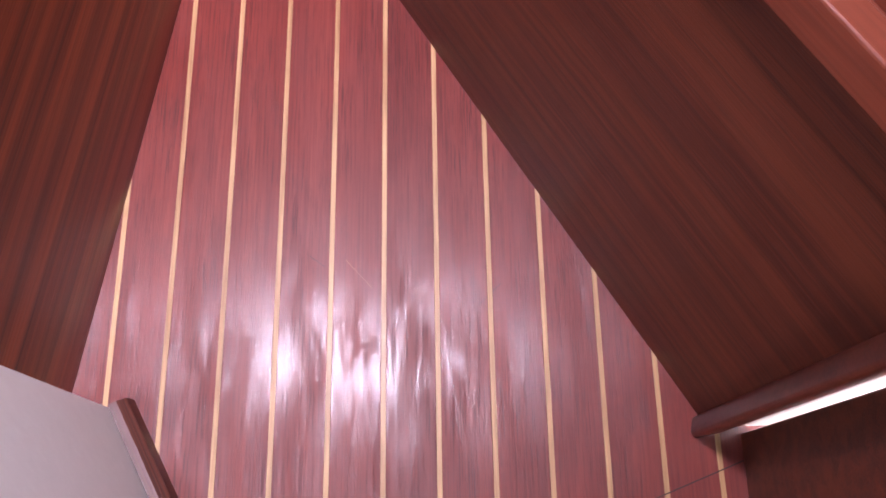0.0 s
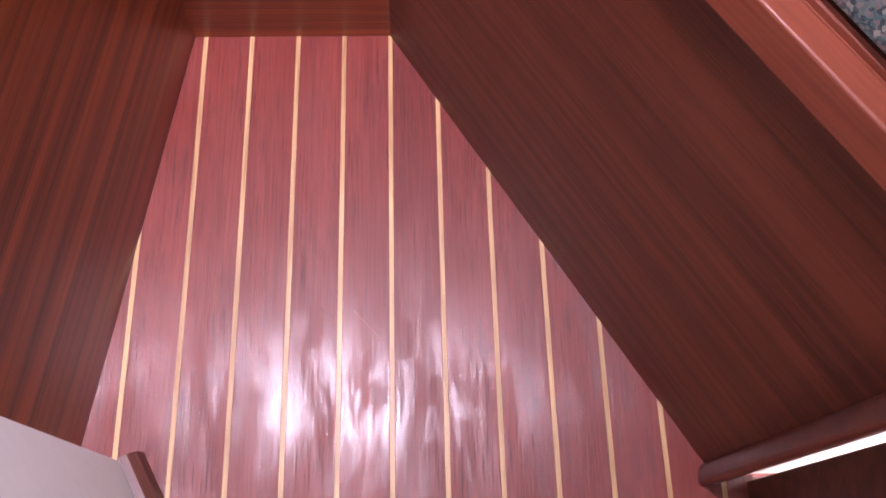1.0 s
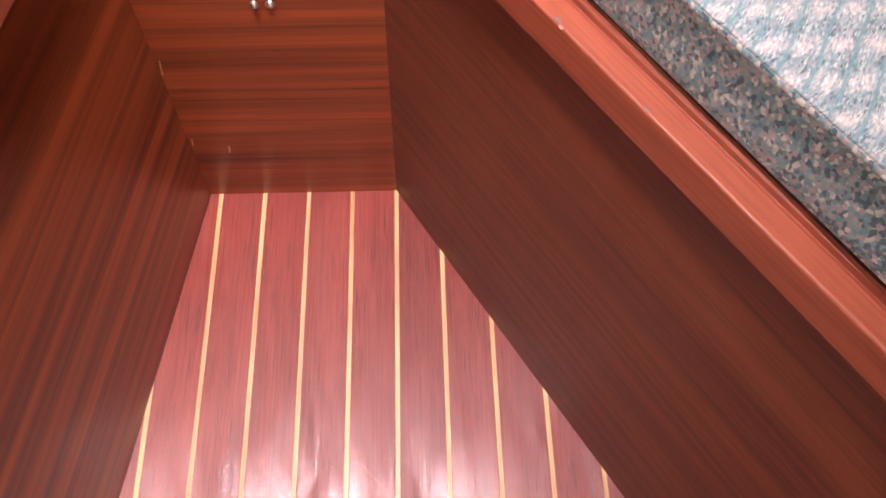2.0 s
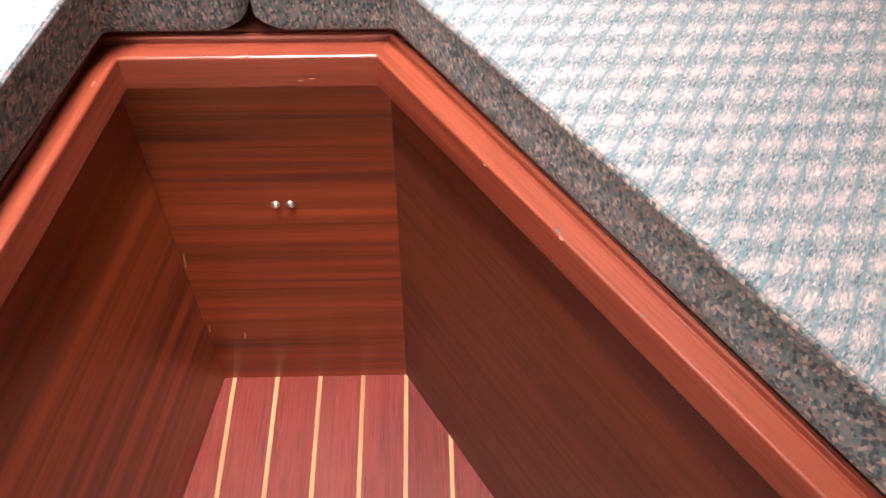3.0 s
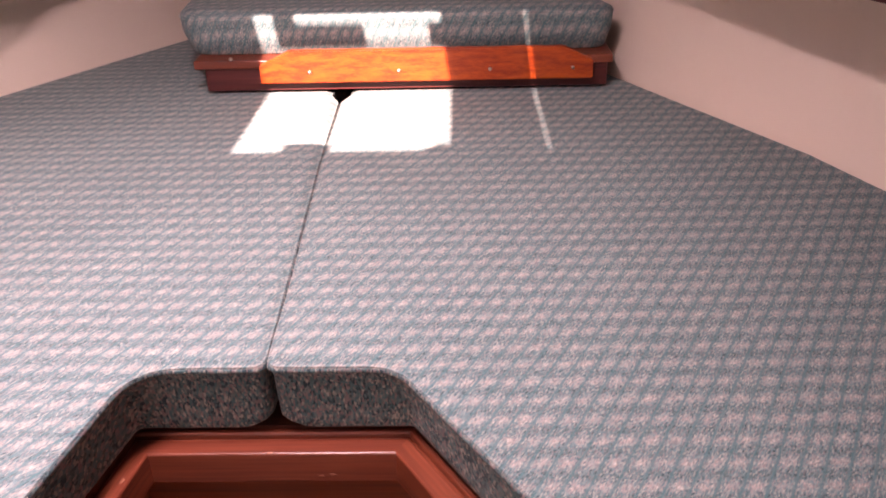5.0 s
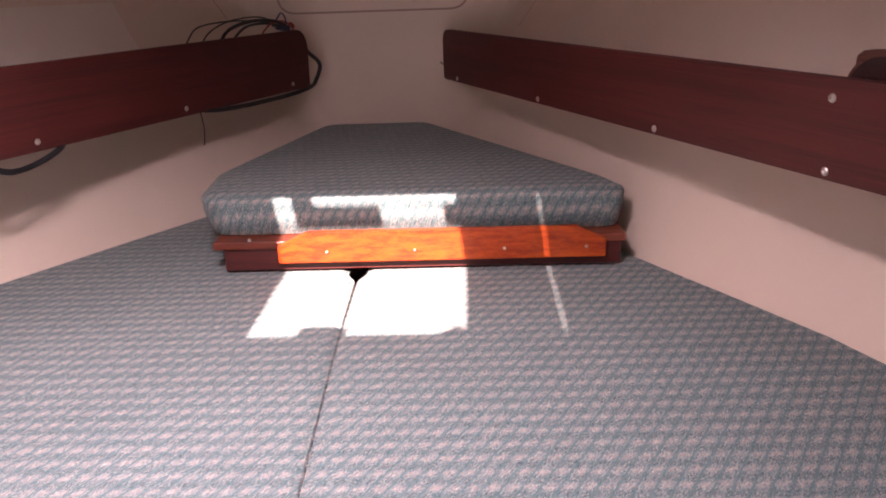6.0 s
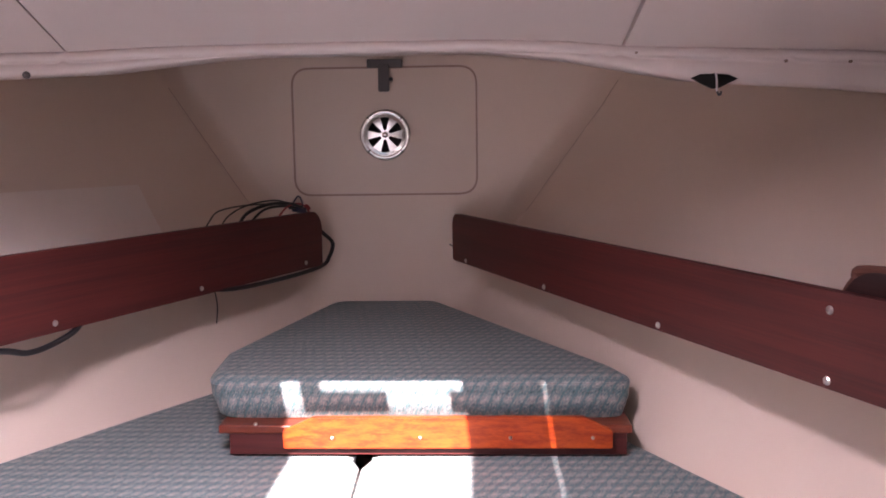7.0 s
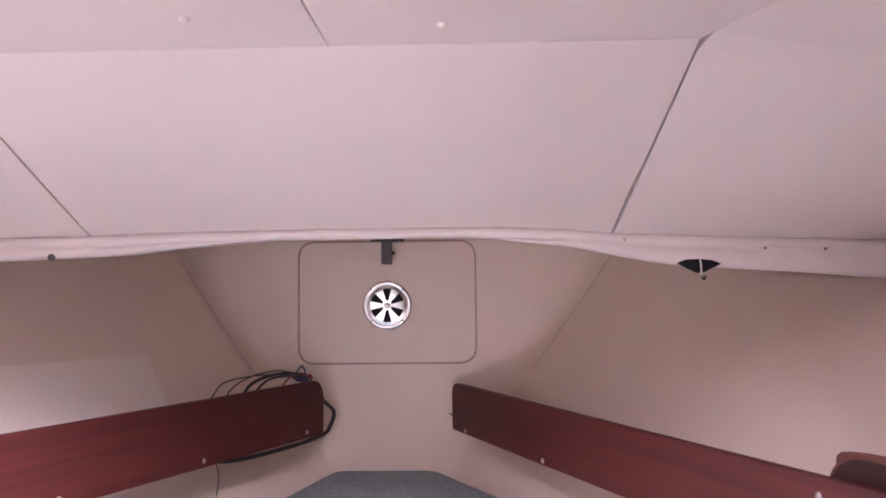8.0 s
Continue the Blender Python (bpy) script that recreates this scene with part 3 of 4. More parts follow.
def cove(name, side):
    """Rounded corner between the hull side and the bow wall."""
    bm = bmesh.new()
    grid = []
    for k in range(19):
        z = 0.62 + 0.64 * k / 18
        a, b, c = Vector((hull_x(1.22, z, side), 1.22)), Vector((hull_x(1.26, z, side), 1.26)), Vector((hull_x(1.26, z, side) - side * 0.034, 1.26))
        row = []
        for j in range(9):
            t = j / 8
            p = a * (1 - t) ** 2 + b * 2 * t * (1 - t) + c * t * t
            row.append(bm.verts.new((p.x - side * 0.0003, p.y - 0.0003, z)))
        grid.append(row)
    for r, q in zip(grid, grid[1:]):
        for j in range(8):
            bm.faces.new((r[j], r[j + 1], q[j + 1], q[j]))
    back = [[bm.verts.new((hull_x(yy, 0.62 + 0.64 * k / 18, side) - dx * side * 0.034 + side * 0.002, yy + 0.002, 0.62 + 0.64 * k / 18)) for yy, dx in ((1.22, 0), (1.26, 0), (1.26, 1))] for k in range(19)]
    for r, q in zip(back, back[1:]):
        for j in range(2):
            bm.faces.new((r[j], q[j], q[j + 1], r[j + 1]))
    return tagged(smooth(obj(name, bm, HULLLINER)), "rounded cream corner between hull and bow wall", "trim", kind="structure")
cove("trim_cove_port", -1)
cove("trim_cove_starboard", 1)

# thin brown tubes draw the dark of the corner creases in colour
for nm, side, z0, z1 in (("trim_seam_starboard", 1, 0.935, 1.20), ("trim_seam_port", -1, 0.945, 1.20)):
    course = [(hull_x(1.2195, z0 + (z1 - z0) * k / 9, side) - side * 0.0004, 1.2195, z0 + (z1 - z0) * k / 9) for k in range(10)]
    tagged(smooth(obj(nm, tube(course, 0.0006, 6), GASKET)), "thin brown line drawn for the dark of the hull corner crease", "trim", kind="structure")

# locker hatch, its round vent and turn button
def xz_plate(points, y0, y1):
    """An outline in x and z, from y0 (front) to y1."""
    bm = bmesh.new()
    a = [bm.verts.new((x, y0, z)) for x, z in points]
    b = [bm.verts.new((x, y1, z)) for x, z in points]
    bm.faces.new(a); bm.faces.new(b[::-1])
    k = len(points)
    for i in range(k):
        bm.faces.new((a[i], a[(i + 1) % k], b[(i + 1) % k], b[i]))
    return bm
HX0, HX1, HZ0, HZ1 = -0.343, 0.049, 0.969, 1.239
def ring_xz(x0, x1, z0, z1, r, w, y0, y1):
    outer = rounded([(x0, z0), (x1, z0), (x1, z1), (x0, z1)], r, 8)
    inner = rounded([(x0 + w, z0 + w), (x1 - w, z0 + w), (x1 - w, z1 - w), (x0 + w, z1 - w)], r - w, 8)
    bm = bmesh.new()
    k = len(outer)
    lay = [[bm.verts.new((x, y, z)) for x, z in o] for o, y in ((outer, y1), (outer, y0), (inner, y0), (inner, y1))]
    for p, q in ((0, 1), (1, 2), (2, 3)):
        for i in range(k):
            bm.faces.new((lay[p][i], lay[p][(i + 1) % k], lay[q][(i + 1) % k], lay[q][i]))
    return bm
locker = empty("locker_hatch", pose(-0.147, 1.26, HZ0))
tagged(locker, "cream anchor locker hatch with a thin brown gasket", "hatch")
li = locker.matrix_basis.inverted()
part("lid", put(xz_plate(rounded([(HX0 + .004, HZ0 + .004), (HX1 - .004, HZ0 + .004), (HX1 - .004, HZ1 - .004), (HX0 + .004, HZ1 - .004)], 0.036, 8), 1.2555, 1.2598), li), HULLLINER, locker)
part("gasket", put(ring_xz(HX0, HX1, HZ0, HZ1, 0.040, 0.0038, 1.2535, 1.2598), li), GASKET, locker, "thin brown gasket")

VX, VZ, VY = -0.146, 1.097, 1.2552
vent = empty("round_vent", pose(VX, VY, VZ))
tagged(vent, "polished steel butterfly vent with six fan slots", "vent")
def lathe(profile, n=48):
    """Profile of (radius, y) turned about the y axis."""
    bm = bmesh.new()
    rings = [[bm.verts.new((r * math.cos(2 * math.pi * k / n), y, r * math.sin(2 * math.pi * k / n))) for k in range(n)] for r, y in profile]
    for a, b in zip(rings, rings[1:]):
        for k in range(n):
            bm.faces.new((a[k], a[(k + 1) % n], b[(k + 1) % n], b[k]))
    return bm
smooth(part("flange", lathe([(0.0535, -0.0002), (0.0535, -0.002), (0.0520, -0.0035), (0.0465, -0.0042), (0.0445, -0.0030), (0.0435, -0.0030)]), STEEL, vent))
part("recess", lathe([(0.0445, -0.0004), (0.0005, -0.0004)]), VOID, vent, "black disc for the shade behind the slots")
def fan(turn=0.0):
    bm = bmesh.new()
    n = 72
    radii = [0.004, 0.0105, 0.020, 0.030, 0.0365, 0.0436]
    def at(r, k, y): return bm.verts.new((r * math.cos(2 * math.pi * k / n), y, r * math.sin(2 * math.pi * k / n)))
    lift = [-0.0058, -0.0055, -0.0052, -0.0048, -0.0044, -0.0033]
    grid = [[at(r, k, lift[j]) for k in range(n)] for j, r in enumerate(radii)]
    for j in range(len(radii) - 1):
        for k in range(n):
            ang = ((k + 0.5) * 360 / n - 30) % 60
            ang = min(ang, 60 - ang)
            if 1 <= j <= 3 and ang < 14:
                continue
            bm.faces.new((grid[j][k], grid[j][(k + 1) % n], grid[j + 1][(k + 1) % n], grid[j + 1][k]))
    ex = bmesh.ops.extrude_face_region(bm, geom=bm.faces[:])
    bmesh.ops.translate(bm, vec=(0, 0.0012, 0), verts=[v for v in ex["geom"] if isinstance(v, bmesh.types.BMVert)])
    bmesh.ops.delete(bm, geom=[v for v in bm.verts if not v.link_faces], context="VERTS")
    return bm
part("shutter", fan(), STEEL, vent)
smooth(part("knob", lathe([(0.0065, -0.0055), (0.0065, -0.0085), (0.005, -0.0105), (0.002, -0.0112), (0.0003, -0.0112)], 20), STEEL, vent))
for a in (45, 135, 225, 315):
    part("notch", box(-0.0042, 0.0042, -0.0047, -0.0008, -0.0011, 0.0011), VOID, vent, "black block for the shade in a rim notch", m=pose(0.0492 * math.cos(radians(a)), 0, 0.0492 * math.sin(radians(a)), 0, -a, 0))

button = empty("turn_button", pose(-0.144, 1.26, 1.245))
tagged(button, "dark grey plastic turn button holding the locker hatch", "latch")
bi = button.matrix_basis.inverted()
part("plate", put(box(-0.181, -0.107, 1.2455, 1.2535, 1.236, 1.253, 0.002), bi), GREY, button)
part("tab", put(box(-0.157, -0.134, 1.238, 1.2455, 1.186, 1.243, 0.003), bi), GREY, button)
part("pin", put(box(-0.136, -0.127, 1.240, 1.2455, 1.207, 1.215, 0.002), bi), BLACK, button)

# ---------------------------------------------------------------- ceiling
def plan_slab(bm, pts, th=0.03, bend=None):
    zz = bend
    low = [bm.verts.new((x, y, zz(x, y))) for x, y in pts]
    high = [bm.verts.new((x, y, zz(x, y) + th)) for x, y in pts]
    bm.faces.new(low); bm.faces.new(high[::-1])
    k = len(pts)
    for i in range(k):
        bm.faces.new((low[i], low[(i + 1) % k], high[(i + 1) % k], high[i]))
bm = bmesh.new()
SL0, SL1 = (-0.497, 0.577), (-0.4445, 0.251)          # port seam, front to back
sx = lambda y: SL0[0] + (SL0[1] - y) * (SL1[0] - SL0[0]) / (SL0[1] - SL1[1])
flat = lambda x, y: 1.326
def between(table, x):
    """Straight steps through a table of (x, value)."""
    for (xa, a), (xb, b) in zip(table, table[1:]):
        if x <= xb:
            return a + (b - a) * max(0.0, (x - xa) / (xb - xa))
    return table[-1][1]
CREASE = [(-1.5, 1.198), (-0.62, 1.205), (-0.50, 1.2046), (-0.38, 1.2090), (-0.17, 1.2110), (0.055, 1.2108), (0.172, 1.2065), (0.2345, 1.1995), (0.61, 1.1856), (1.3, 1.160)]
LOWEST = [(-1.5, 1.140), (-0.62, 1.172), (-0.462, 1.1774), (-0.381, 1.1852), (-0.301, 1.1937), (-0.2205, 1.1975), (-0.11, 1.1990), (0.0, 1.1985), (0.055, 1.1965), (0.172, 1.183), (0.328, 1.1547), (0.61, 1.134), (1.3, 1.090)]
EDGE = [(-0.75, 0.62), (-0.35, 0.442), (-0.01, 0.2795), (0.03, 0.2595), (0.095, 0.2375), (0.577, 0.2378)]
def panel_z(x, y):
    """Sloping headliner with a cambered front edge, falling away to starboard."""
    w = max(0.0, min(1.0, (y - 0.096) / 0.481)) ** 2
    z = min(1.3262, 1.199 + (0.559 - y) * 0.274)
    return z - 0.20 * max(0.0, x - between(EDGE, y) - 0.01) * (1 - w) + (between(CREASE, x) - 1.19407) * w
def grid_slab(bm, xa, xb, ya, yb, nx, ny, th=0.03):
    lay = []
    for up in (0.0, th):
        lay.append([[bm.verts.new((x, y, panel_z(x, y) + up)) for x in [xa(y) + (xb(y) - xa(y)) * i / nx for i in range(nx + 1)]] for y in [ya + (yb - ya) * j / ny for j in range(ny + 1)]])
    low, high = lay
    for g in lay:
        for r, q in zip(g, g[1:]):
            for i in range(nx):
                bm.faces.new((r[i], r[i + 1], q[i + 1], q[i]))
    for i in range(nx):
        for k in (0, -1):
            bm.faces.new((low[k][i], low[k][i + 1], high[k][i + 1], high[k][i]))
    for j in range(ny):
        for k in (0, -1):
            bm.faces.new((low[j][k], low[j + 1][k], high[j + 1][k], high[j][k]))
grid_slab(bm, lambda y: sx(y) + 0.0014, lambda y: 0.2358 - 0.0013 * (y - 0.096) / 0.481 - 0.0016 * math.exp(-((y - 0.44) / 0.07) ** 2), 0.096, 0.577, 20, 12)
grid_slab(bm, lambda y: between(EDGE, y) + 0.0005, lambda y: 1.3, -0.75, 0.577, 20, 40)
grid_slab(bm, lambda y: -1.5, lambda y: sx(y) - 0.0014, 0.096, 0.577, 12, 12)
plan_slab(bm, [(HATCH[0], HATCH[3]), (-0.0755, HATCH[3]), (-0.0755, 0.095), (HATCH[0], 0.095)], bend=flat)
plan_slab(bm, [(-0.0735, HATCH[3]), (HATCH[1], HATCH[3]), (HATCH[1], 0.095), (-0.0735, 0.095)], bend=flat)
plan_slab(bm, [(HATCH[0], -0.75), (HATCH[1], -0.75), (HATCH[1], HATCH[2]), (HATCH[0], HATCH[2])], bend=flat)
plan_slab(bm, [(HATCH[1], -0.75), (0.6195, -0.75), (0.4415, -0.35), (0.279, -0.01), (0.259, 0.03), (0.237, 0.095), (HATCH[1], 0.095)], bend=flat)
plan_slab(bm, [(-1.5, -0.75), (HATCH[0], -0.75), (HATCH[0], 0.095), (-1.5, 0.095)], bend=flat)
tagged(obj("ceiling", bm, LINER), "cream padded vinyl headliner panels over the berth", "ceiling", kind="structure")
bm = bmesh.new()
plan_slab(bm, [(-1.5, -0.5), (HATCH[0] - 0.03, -0.5), (HATCH[0] - 0.03, 0.62), (-1.5, 0.62)], 0.01, lambda x, y: 1.40)
plan_slab(bm, [(HATCH[1] + 0.03, -0.5), (1.3, -0.5), (1.3, 0.62), (HATCH[1] + 0.03, 0.62)], 0.01, lambda x, y: 1.41)
plan_slab(bm, [(HATCH[0] - 0.03, 0.02), (HATCH[1] + 0.03, 0.02), (HATCH[1] + 0.03, 0.62), (HATCH[0] - 0.03, 0.62)], 0.01, lambda x, y: 1.42)
tagged(obj("deck", bm, VOID), "underside of the deck, coloured black to shade the headliner gaps", "deck", kind="structure")
tagged(obj("ceiling_foredeck", box(-1.5, 1.3, 0.60, 1.30, 1.26, 1.28), HULLLINER), "underside of the foredeck", "ceiling", kind="structure")
# beaded front edge of the headliner with a fascia that deepens towards the sides
bm = bmesh.new()
rows = []
N = 340
for k in range(N + 1):
    x = -1.45 + 2.75 * k / N
    top, low = between(CREASE, x) + 0.0006, between(LOWEST, x)
    pinch = sum(math.exp(-((x - c) / 0.006) ** 2) for c in (-0.503, 0.236, 0.452))
    r = 0.0072 * (1 - 0.30 * pinch) + 0.0004 * noise.noise((x * 16, 2, 7))
    low = min(low, top - 2 * r) + 0.0010 * noise.noise((x * 9, 5, 1))
    ring = []
    for j in range(11):
        a = math.pi * j / 10
        ring.append(bm.verts.new((x, 0.5815 - 1.15 * r * math.sin(a), top - r + r * math.cos(a))))
    base = top - 2 * r
    for t in (0.15, 0.5, 0.85):
        ring.append(bm.verts.new((x, 0.5815 - 0.004 * math.sin(math.pi * t) * min(1.0, (base - low) / 0.02) + 0.0008 * noise.noise((x * 14, t * 3, 0)), base + (low - base) * t)))
    ring.append(bm.verts.new((x, 0.585, low))); ring.append(bm.verts.new((x, 0.66, low + 0.004)))
    ring.append(bm.verts.new((x, 0.66, 1.27))); ring.append(bm.verts.new((x, 0.60, 1.24)))
    rows.append(ring)
for a, b in zip(rows, rows[1:]):
    for j in range(len(a)):
        bm.faces.new((a[j], a[(j + 1) % len(a)], b[(j + 1) % len(a)], b[j]))
tagged(smooth(obj("trim_headliner_edge", bm, LINER)), "padded cream vinyl bead and fascia along the headliner edge", "trim", kind="structure")
for x, y in ((-0.170, 0.016), (0.023, 0.042)):
    snap = obj("snap_cap", lathe([(0.0045, 0.0), (0.0045, -0.002), (0.003, -0.0036), (0.0003, -0.004)], 16), LINER, m=pose(x, y, 1.326, 90))
    smooth(tagged(snap, "small white plastic snap cap on the headliner", "snap cap", group="snap caps on the headliner"))
for x, z in ((0.2528, 1.1905), (-0.5037, 1.2085), (-0.5160, 1.2105), (0.4444, 1.1765), (0.5258, 1.1745)):
    tack = obj("tack", lathe([(0.0019, 0.003), (0.0019, -0.0008), (0.0012, -0.0014), (0.0002, -0.0016)], 10), TACK, m=pose(x, 0.5745, z))
    smooth(tagged(tack, "small rusty tack holding the headliner edge", "tack", group="tacks along the headliner edge"))
# torn cable hole in the headliner edge
hole = empty("cable_hole", pose(0.352, 0.5785, 1.1565))
tagged(hole, "torn hole in the headliner edge, its shade a black plate, with a wire stub", "hole")
# flat black plate, the darkness of the hole is its colour
part("opening", xz_plate([(-0.027, 0.001), (-0.016, 0.0055), (0.002, 0.0060), (0.020, 0.0045), (0.033, -0.001), (0.022, -0.006), (0.010, -0.012), (0.001, -0.0135), (-0.012, -0.0075)], -0.0015, 0.006), VOID, hole)
smooth(part("wire", tube([(0.0035, -0.003, 0.006), (0.0040, -0.006, -0.002), (0.0042, -0.006, -0.012), (0.0048, -0.005, -0.017)], 0.0013), WHITEPLASTIC, hole, "pale wire"))
smooth(part("wire_end", tube([(0.0048, -0.005, -0.017), (0.0075, -0.006, -0.022), (0.0105, -0.005, -0.0175)], 0.0014), BLACK, hole, "black wire end"))
peg = tagged(smooth(obj("screw_head", lathe([(0.005, 0.0), (0.005, -0.003), (0.002, -0.005), (0.0003, -0.005)], 14), GREY, m=pose(-0.553, 0.5790, 1.1755))), "dark screw head in the headliner edge", "screw")

# overhead hatch: coaming, frame, smoked lid drawn half across, added blocks that shape the sun patch
hatch = empty("deck_hatch", pose((HATCH[0] + HATCH[1]) / 2, (HATCH[2] + HATCH[3]) / 2, 1.356))
tagged(hatch, "overhead deck hatch with a smoked lid partly across", "hatch")
hi = hatch.matrix_basis.inverted()
for nm, b in (("coaming", (HATCH[0] - 0.03, HATCH[0], HATCH[2] - 0.03, HATCH[3] + 0.03)), ("coaming", (HATCH[1], HATCH[1] + 0.03, HATCH[2] - 0.03, HATCH[3] + 0.03)),
              ("coaming", (HATCH[0], HATCH[1], HATCH[2] - 0.03, HATCH[2])), ("coaming", (HATCH[0], HATCH[1], HATCH[3], HATCH[3] + 0.03))):
    part(nm, put(box(*b, 1.3565, 1.362), hi), GELCOAT, hatch)
PX = -0.061
part("lid", put(box(PX, HATCH[1] - 0.005, HATCH[2], HATCH[3], 1.347, 1.352), hi), SMOKED, hatch, "smoked acrylic lid")
# unseen blocks, added only to notch and round the sun patch below
part("sun_block_aft", put(box(-0.262, -0.205, HATCH[2], HATCH[2] + 0.036, 1.348, 1.356, 0.003), hi), BLACK, hatch)
corner = box(-0.026, 0.026, -0.014, 0.014, 1.3525, 1.356)
corner.transform(pose(PX - 0.003, HATCH[2] + 0.003, 0, 0, 0, -45))
part("sun_block_corner", put(corner, hi), BLACK, hatch)
part("sun_block", put(box(-0.292, -0.168, HATCH[3] - 0.055, HATCH[3] - 0.027, 1.327, 1.335, 0.002), hi), BLACK, hatch)
part("sun_block", put(box(-0.078, -0.050, HATCH[3] - 0.055, HATCH[3] - 0.027, 1.327, 1.335, 0.002), hi), BLACK, hatch)
part("sun_block", put(box(-0.292, -0.262, HATCH[3] - 0.030, HATCH[3], 1.327, 1.335, 0.002), hi), BLACK, hatch)

# ---------------------------------------------------------------- shelf boards along the hull
def side_board(p0, p1, z0, h, screws, corner, flip):
    """A board from p0 aft to p1 at the bow. screws: distances from the bow end and heights."""
    m = along(p0, p1, z0)
    L = span(p0, p1)
    thing = empty("shelf_board", m)
    bm = bmesh.new()
    prof = [(0, 0.0), (L - 0.004, 0.0), (L, 0.004), (L, h - corner)]
    for k in range(1, 8):
        a = math.pi / 2 * k / 7
        prof.append((L - corner + corner * math.cos(a), h - corner + corner * math.sin(a)))
    prof.append((0, h))
    a = [bm.verts.new((x, -0.006, z)) for x, z in prof]
    b = [bm.verts.new((x, 0.006, z)) for x, z in prof]
    bm.faces.new(a); bm.faces.new(b[::-1])
    for i in range(len(prof)):
        bm.faces.new((a[i], a[(i + 1) % len(prof)], b[(i + 1) % len(prof)], b[i]))
    bmesh.ops.bevel(bm, geom=[e for e in bm.edges if abs(e.verts[0].co.y - e.verts[1].co.y) < 1e-6], offset=0.0015, segments=2, affect="EDGES")
    part("board", bm, SHELFBOARD, thing)
    for d, z in screws:
        if flip:
            screw(thing, pose(L - d, -0.006, z))
        else:
            screw(thing, pose(L - d, 0.006, z, 0, 0, 180))
    # shelf behind the board, resting on the hull
    back = 0.055
    y0, y1 = (-0.006 - back, -0.006) if not flip else (0.006, 0.006 + back)
    part("ledge", box(0.0, L - 0.05, y0, y1, 0.012, 0.022), SHELFBOARD, thing)
    return tagged(thing, "long mahogany shelf board screwed along the hull side", "shelf board")
RB0, RB1 = (0.388 + 0.7 * 0.4095, 0.258 - 0.7), (0.000, 1.205)
LB0, LB1 = (-0.53 - 0.98 * 0.3973, 0.552 - 0.98), (-0.279, 1.184)
side_board(RB0, RB1, 0.8365, 0.097, [(0.076, 0.0075), (0.42, 0.0075), (0.74, 0.0075), (1.022, 0.0085), (1.022, 0.078)], 0.020, False)
side_board(LB0, LB1, 0.831, 0.113, [(0.064, 0.013), (0.380, 0.012), (0.679, 0.013)], 0.034, True)
# rounded end of a second board behind the starboard one
bm = bmesh.new()
prof = [(0, 0), (0.5, 0), (0.5, 0.062)]
for k in range(1, 10):
    a = math.pi / 2 * k / 9
    prof.append((0.5 - 0.045 + 0.045 * math.cos(a), 0.062 + 0.045 * math.sin(a)))
prof.append((0, 0.107))
m2 = along((0.416 + 0.6 * 0.4095, 0.248 - 0.6), (0.416, 0.248), 0.86)
bm = xz_plate(prof, 0.0, 0.010)
cheek = tagged(empty("end_board", m2 @ pose(0.182, -0.005, -0.014)), "rounded mahogany board darkened for shade, with a lighter edge strip", "board")
part("panel", bm, SHADEDBOARD, cheek)
part("edge_strip", tube([(0.502, 0.003, 0.0), (0.502, 0.003, 0.06), (0.488, 0.003, 0.094), (0.455, 0.003, 0.108), (0.2, 0.003, 0.108)], 0.0055), RIM, cheek, "lighter wood edge strip")

# pale sheet on the port hull side
def hull_sheet():
    bm = bmesh.new()
    grid = []
    for j in range(14):
        row = []
        for k in range(8):
            t = k / 7
            z = 0.86 + (1.009 - 0.86) * t
            y = (1.006 + 0.03 * (t - 1)) - j / 13 * 1.3
            row.append(bm.verts.new((hull_x(y, z, -1) + 0.0025, y, z)))
        grid.append(row)
    for a, b in zip(grid, grid[1:]):
        for k in range(7):
            bm.faces.new((a[k], a[k + 1], b[k + 1], b[k]))
    ex = bmesh.ops.extrude_face_region(bm, geom=bm.faces[:])
    bmesh.ops.translate(bm, vec=(-0.0021, 0, 0), verts=[v for v in ex["geom"] if isinstance(v, bmesh.types.BMVert)])
    return tagged(obj("liner_sheet", bm, SHEET), "pale lining sheet on the hull side above the shelf", "lining", kind="structure")
hull_sheet()

# ---------------------------------------------------------------- cables by the port board
def cable(name, pts, r, mat, label):
    return tagged(smooth(obj(name, tube(pts, r), mat)), label, "cable")
cable("cable", [(-0.285, 1.20, 0.905), (-0.272, 1.20, 0.893), (-0.258, 1.216, 0.872), (-0.264, 1.205, 0.845), (-0.277, 1.180, 0.829), (-0.325, 1.06, 0.824), (-0.385, 0.905, 0.829), (-0.43, 0.83, 0.845)], 0.0042, BLACK, "thick black cable looping round the shelf board end")
cable("cable", [(0.004, 1.212, 0.8615), (-0.004, 1.209, 0.8640), (-0.0115, 1.208, 0.8690)], 0.0012, BLACK, "short thin wire end at the shelf board")
cable("cable", [(-0.60, 0.40, 0.835), (-0.557, 0.475, 0.824), (-0.545, 0.515, 0.812), (-0.530, 0.555, 0.815), (-0.513, 0.590, 0.829), (-0.515, 0.62, 0.85)], 0.0042, BLACK, "thick black cable sagging under the shelf board")
cable("cable", [(-0.413, 0.868, 0.85), (-0.404, 0.866, 0.832), (-0.3995, 0.864, 0.806), (-0.4030, 0.866, 0.776)], 0.0011, BLACK, "thin black wire hanging below the shelf board")
cable("cable", [(-0.42, 0.86, 0.925), (-0.408, 0.865, 0.95), (-0.395, 0.89, 0.968), (-0.360, 0.97, 0.972), (-0.325, 1.06, 0.965), (-0.315, 1.09, 0.955)], 0.0014, BLACK, "thin black wire arching over the shelf board")
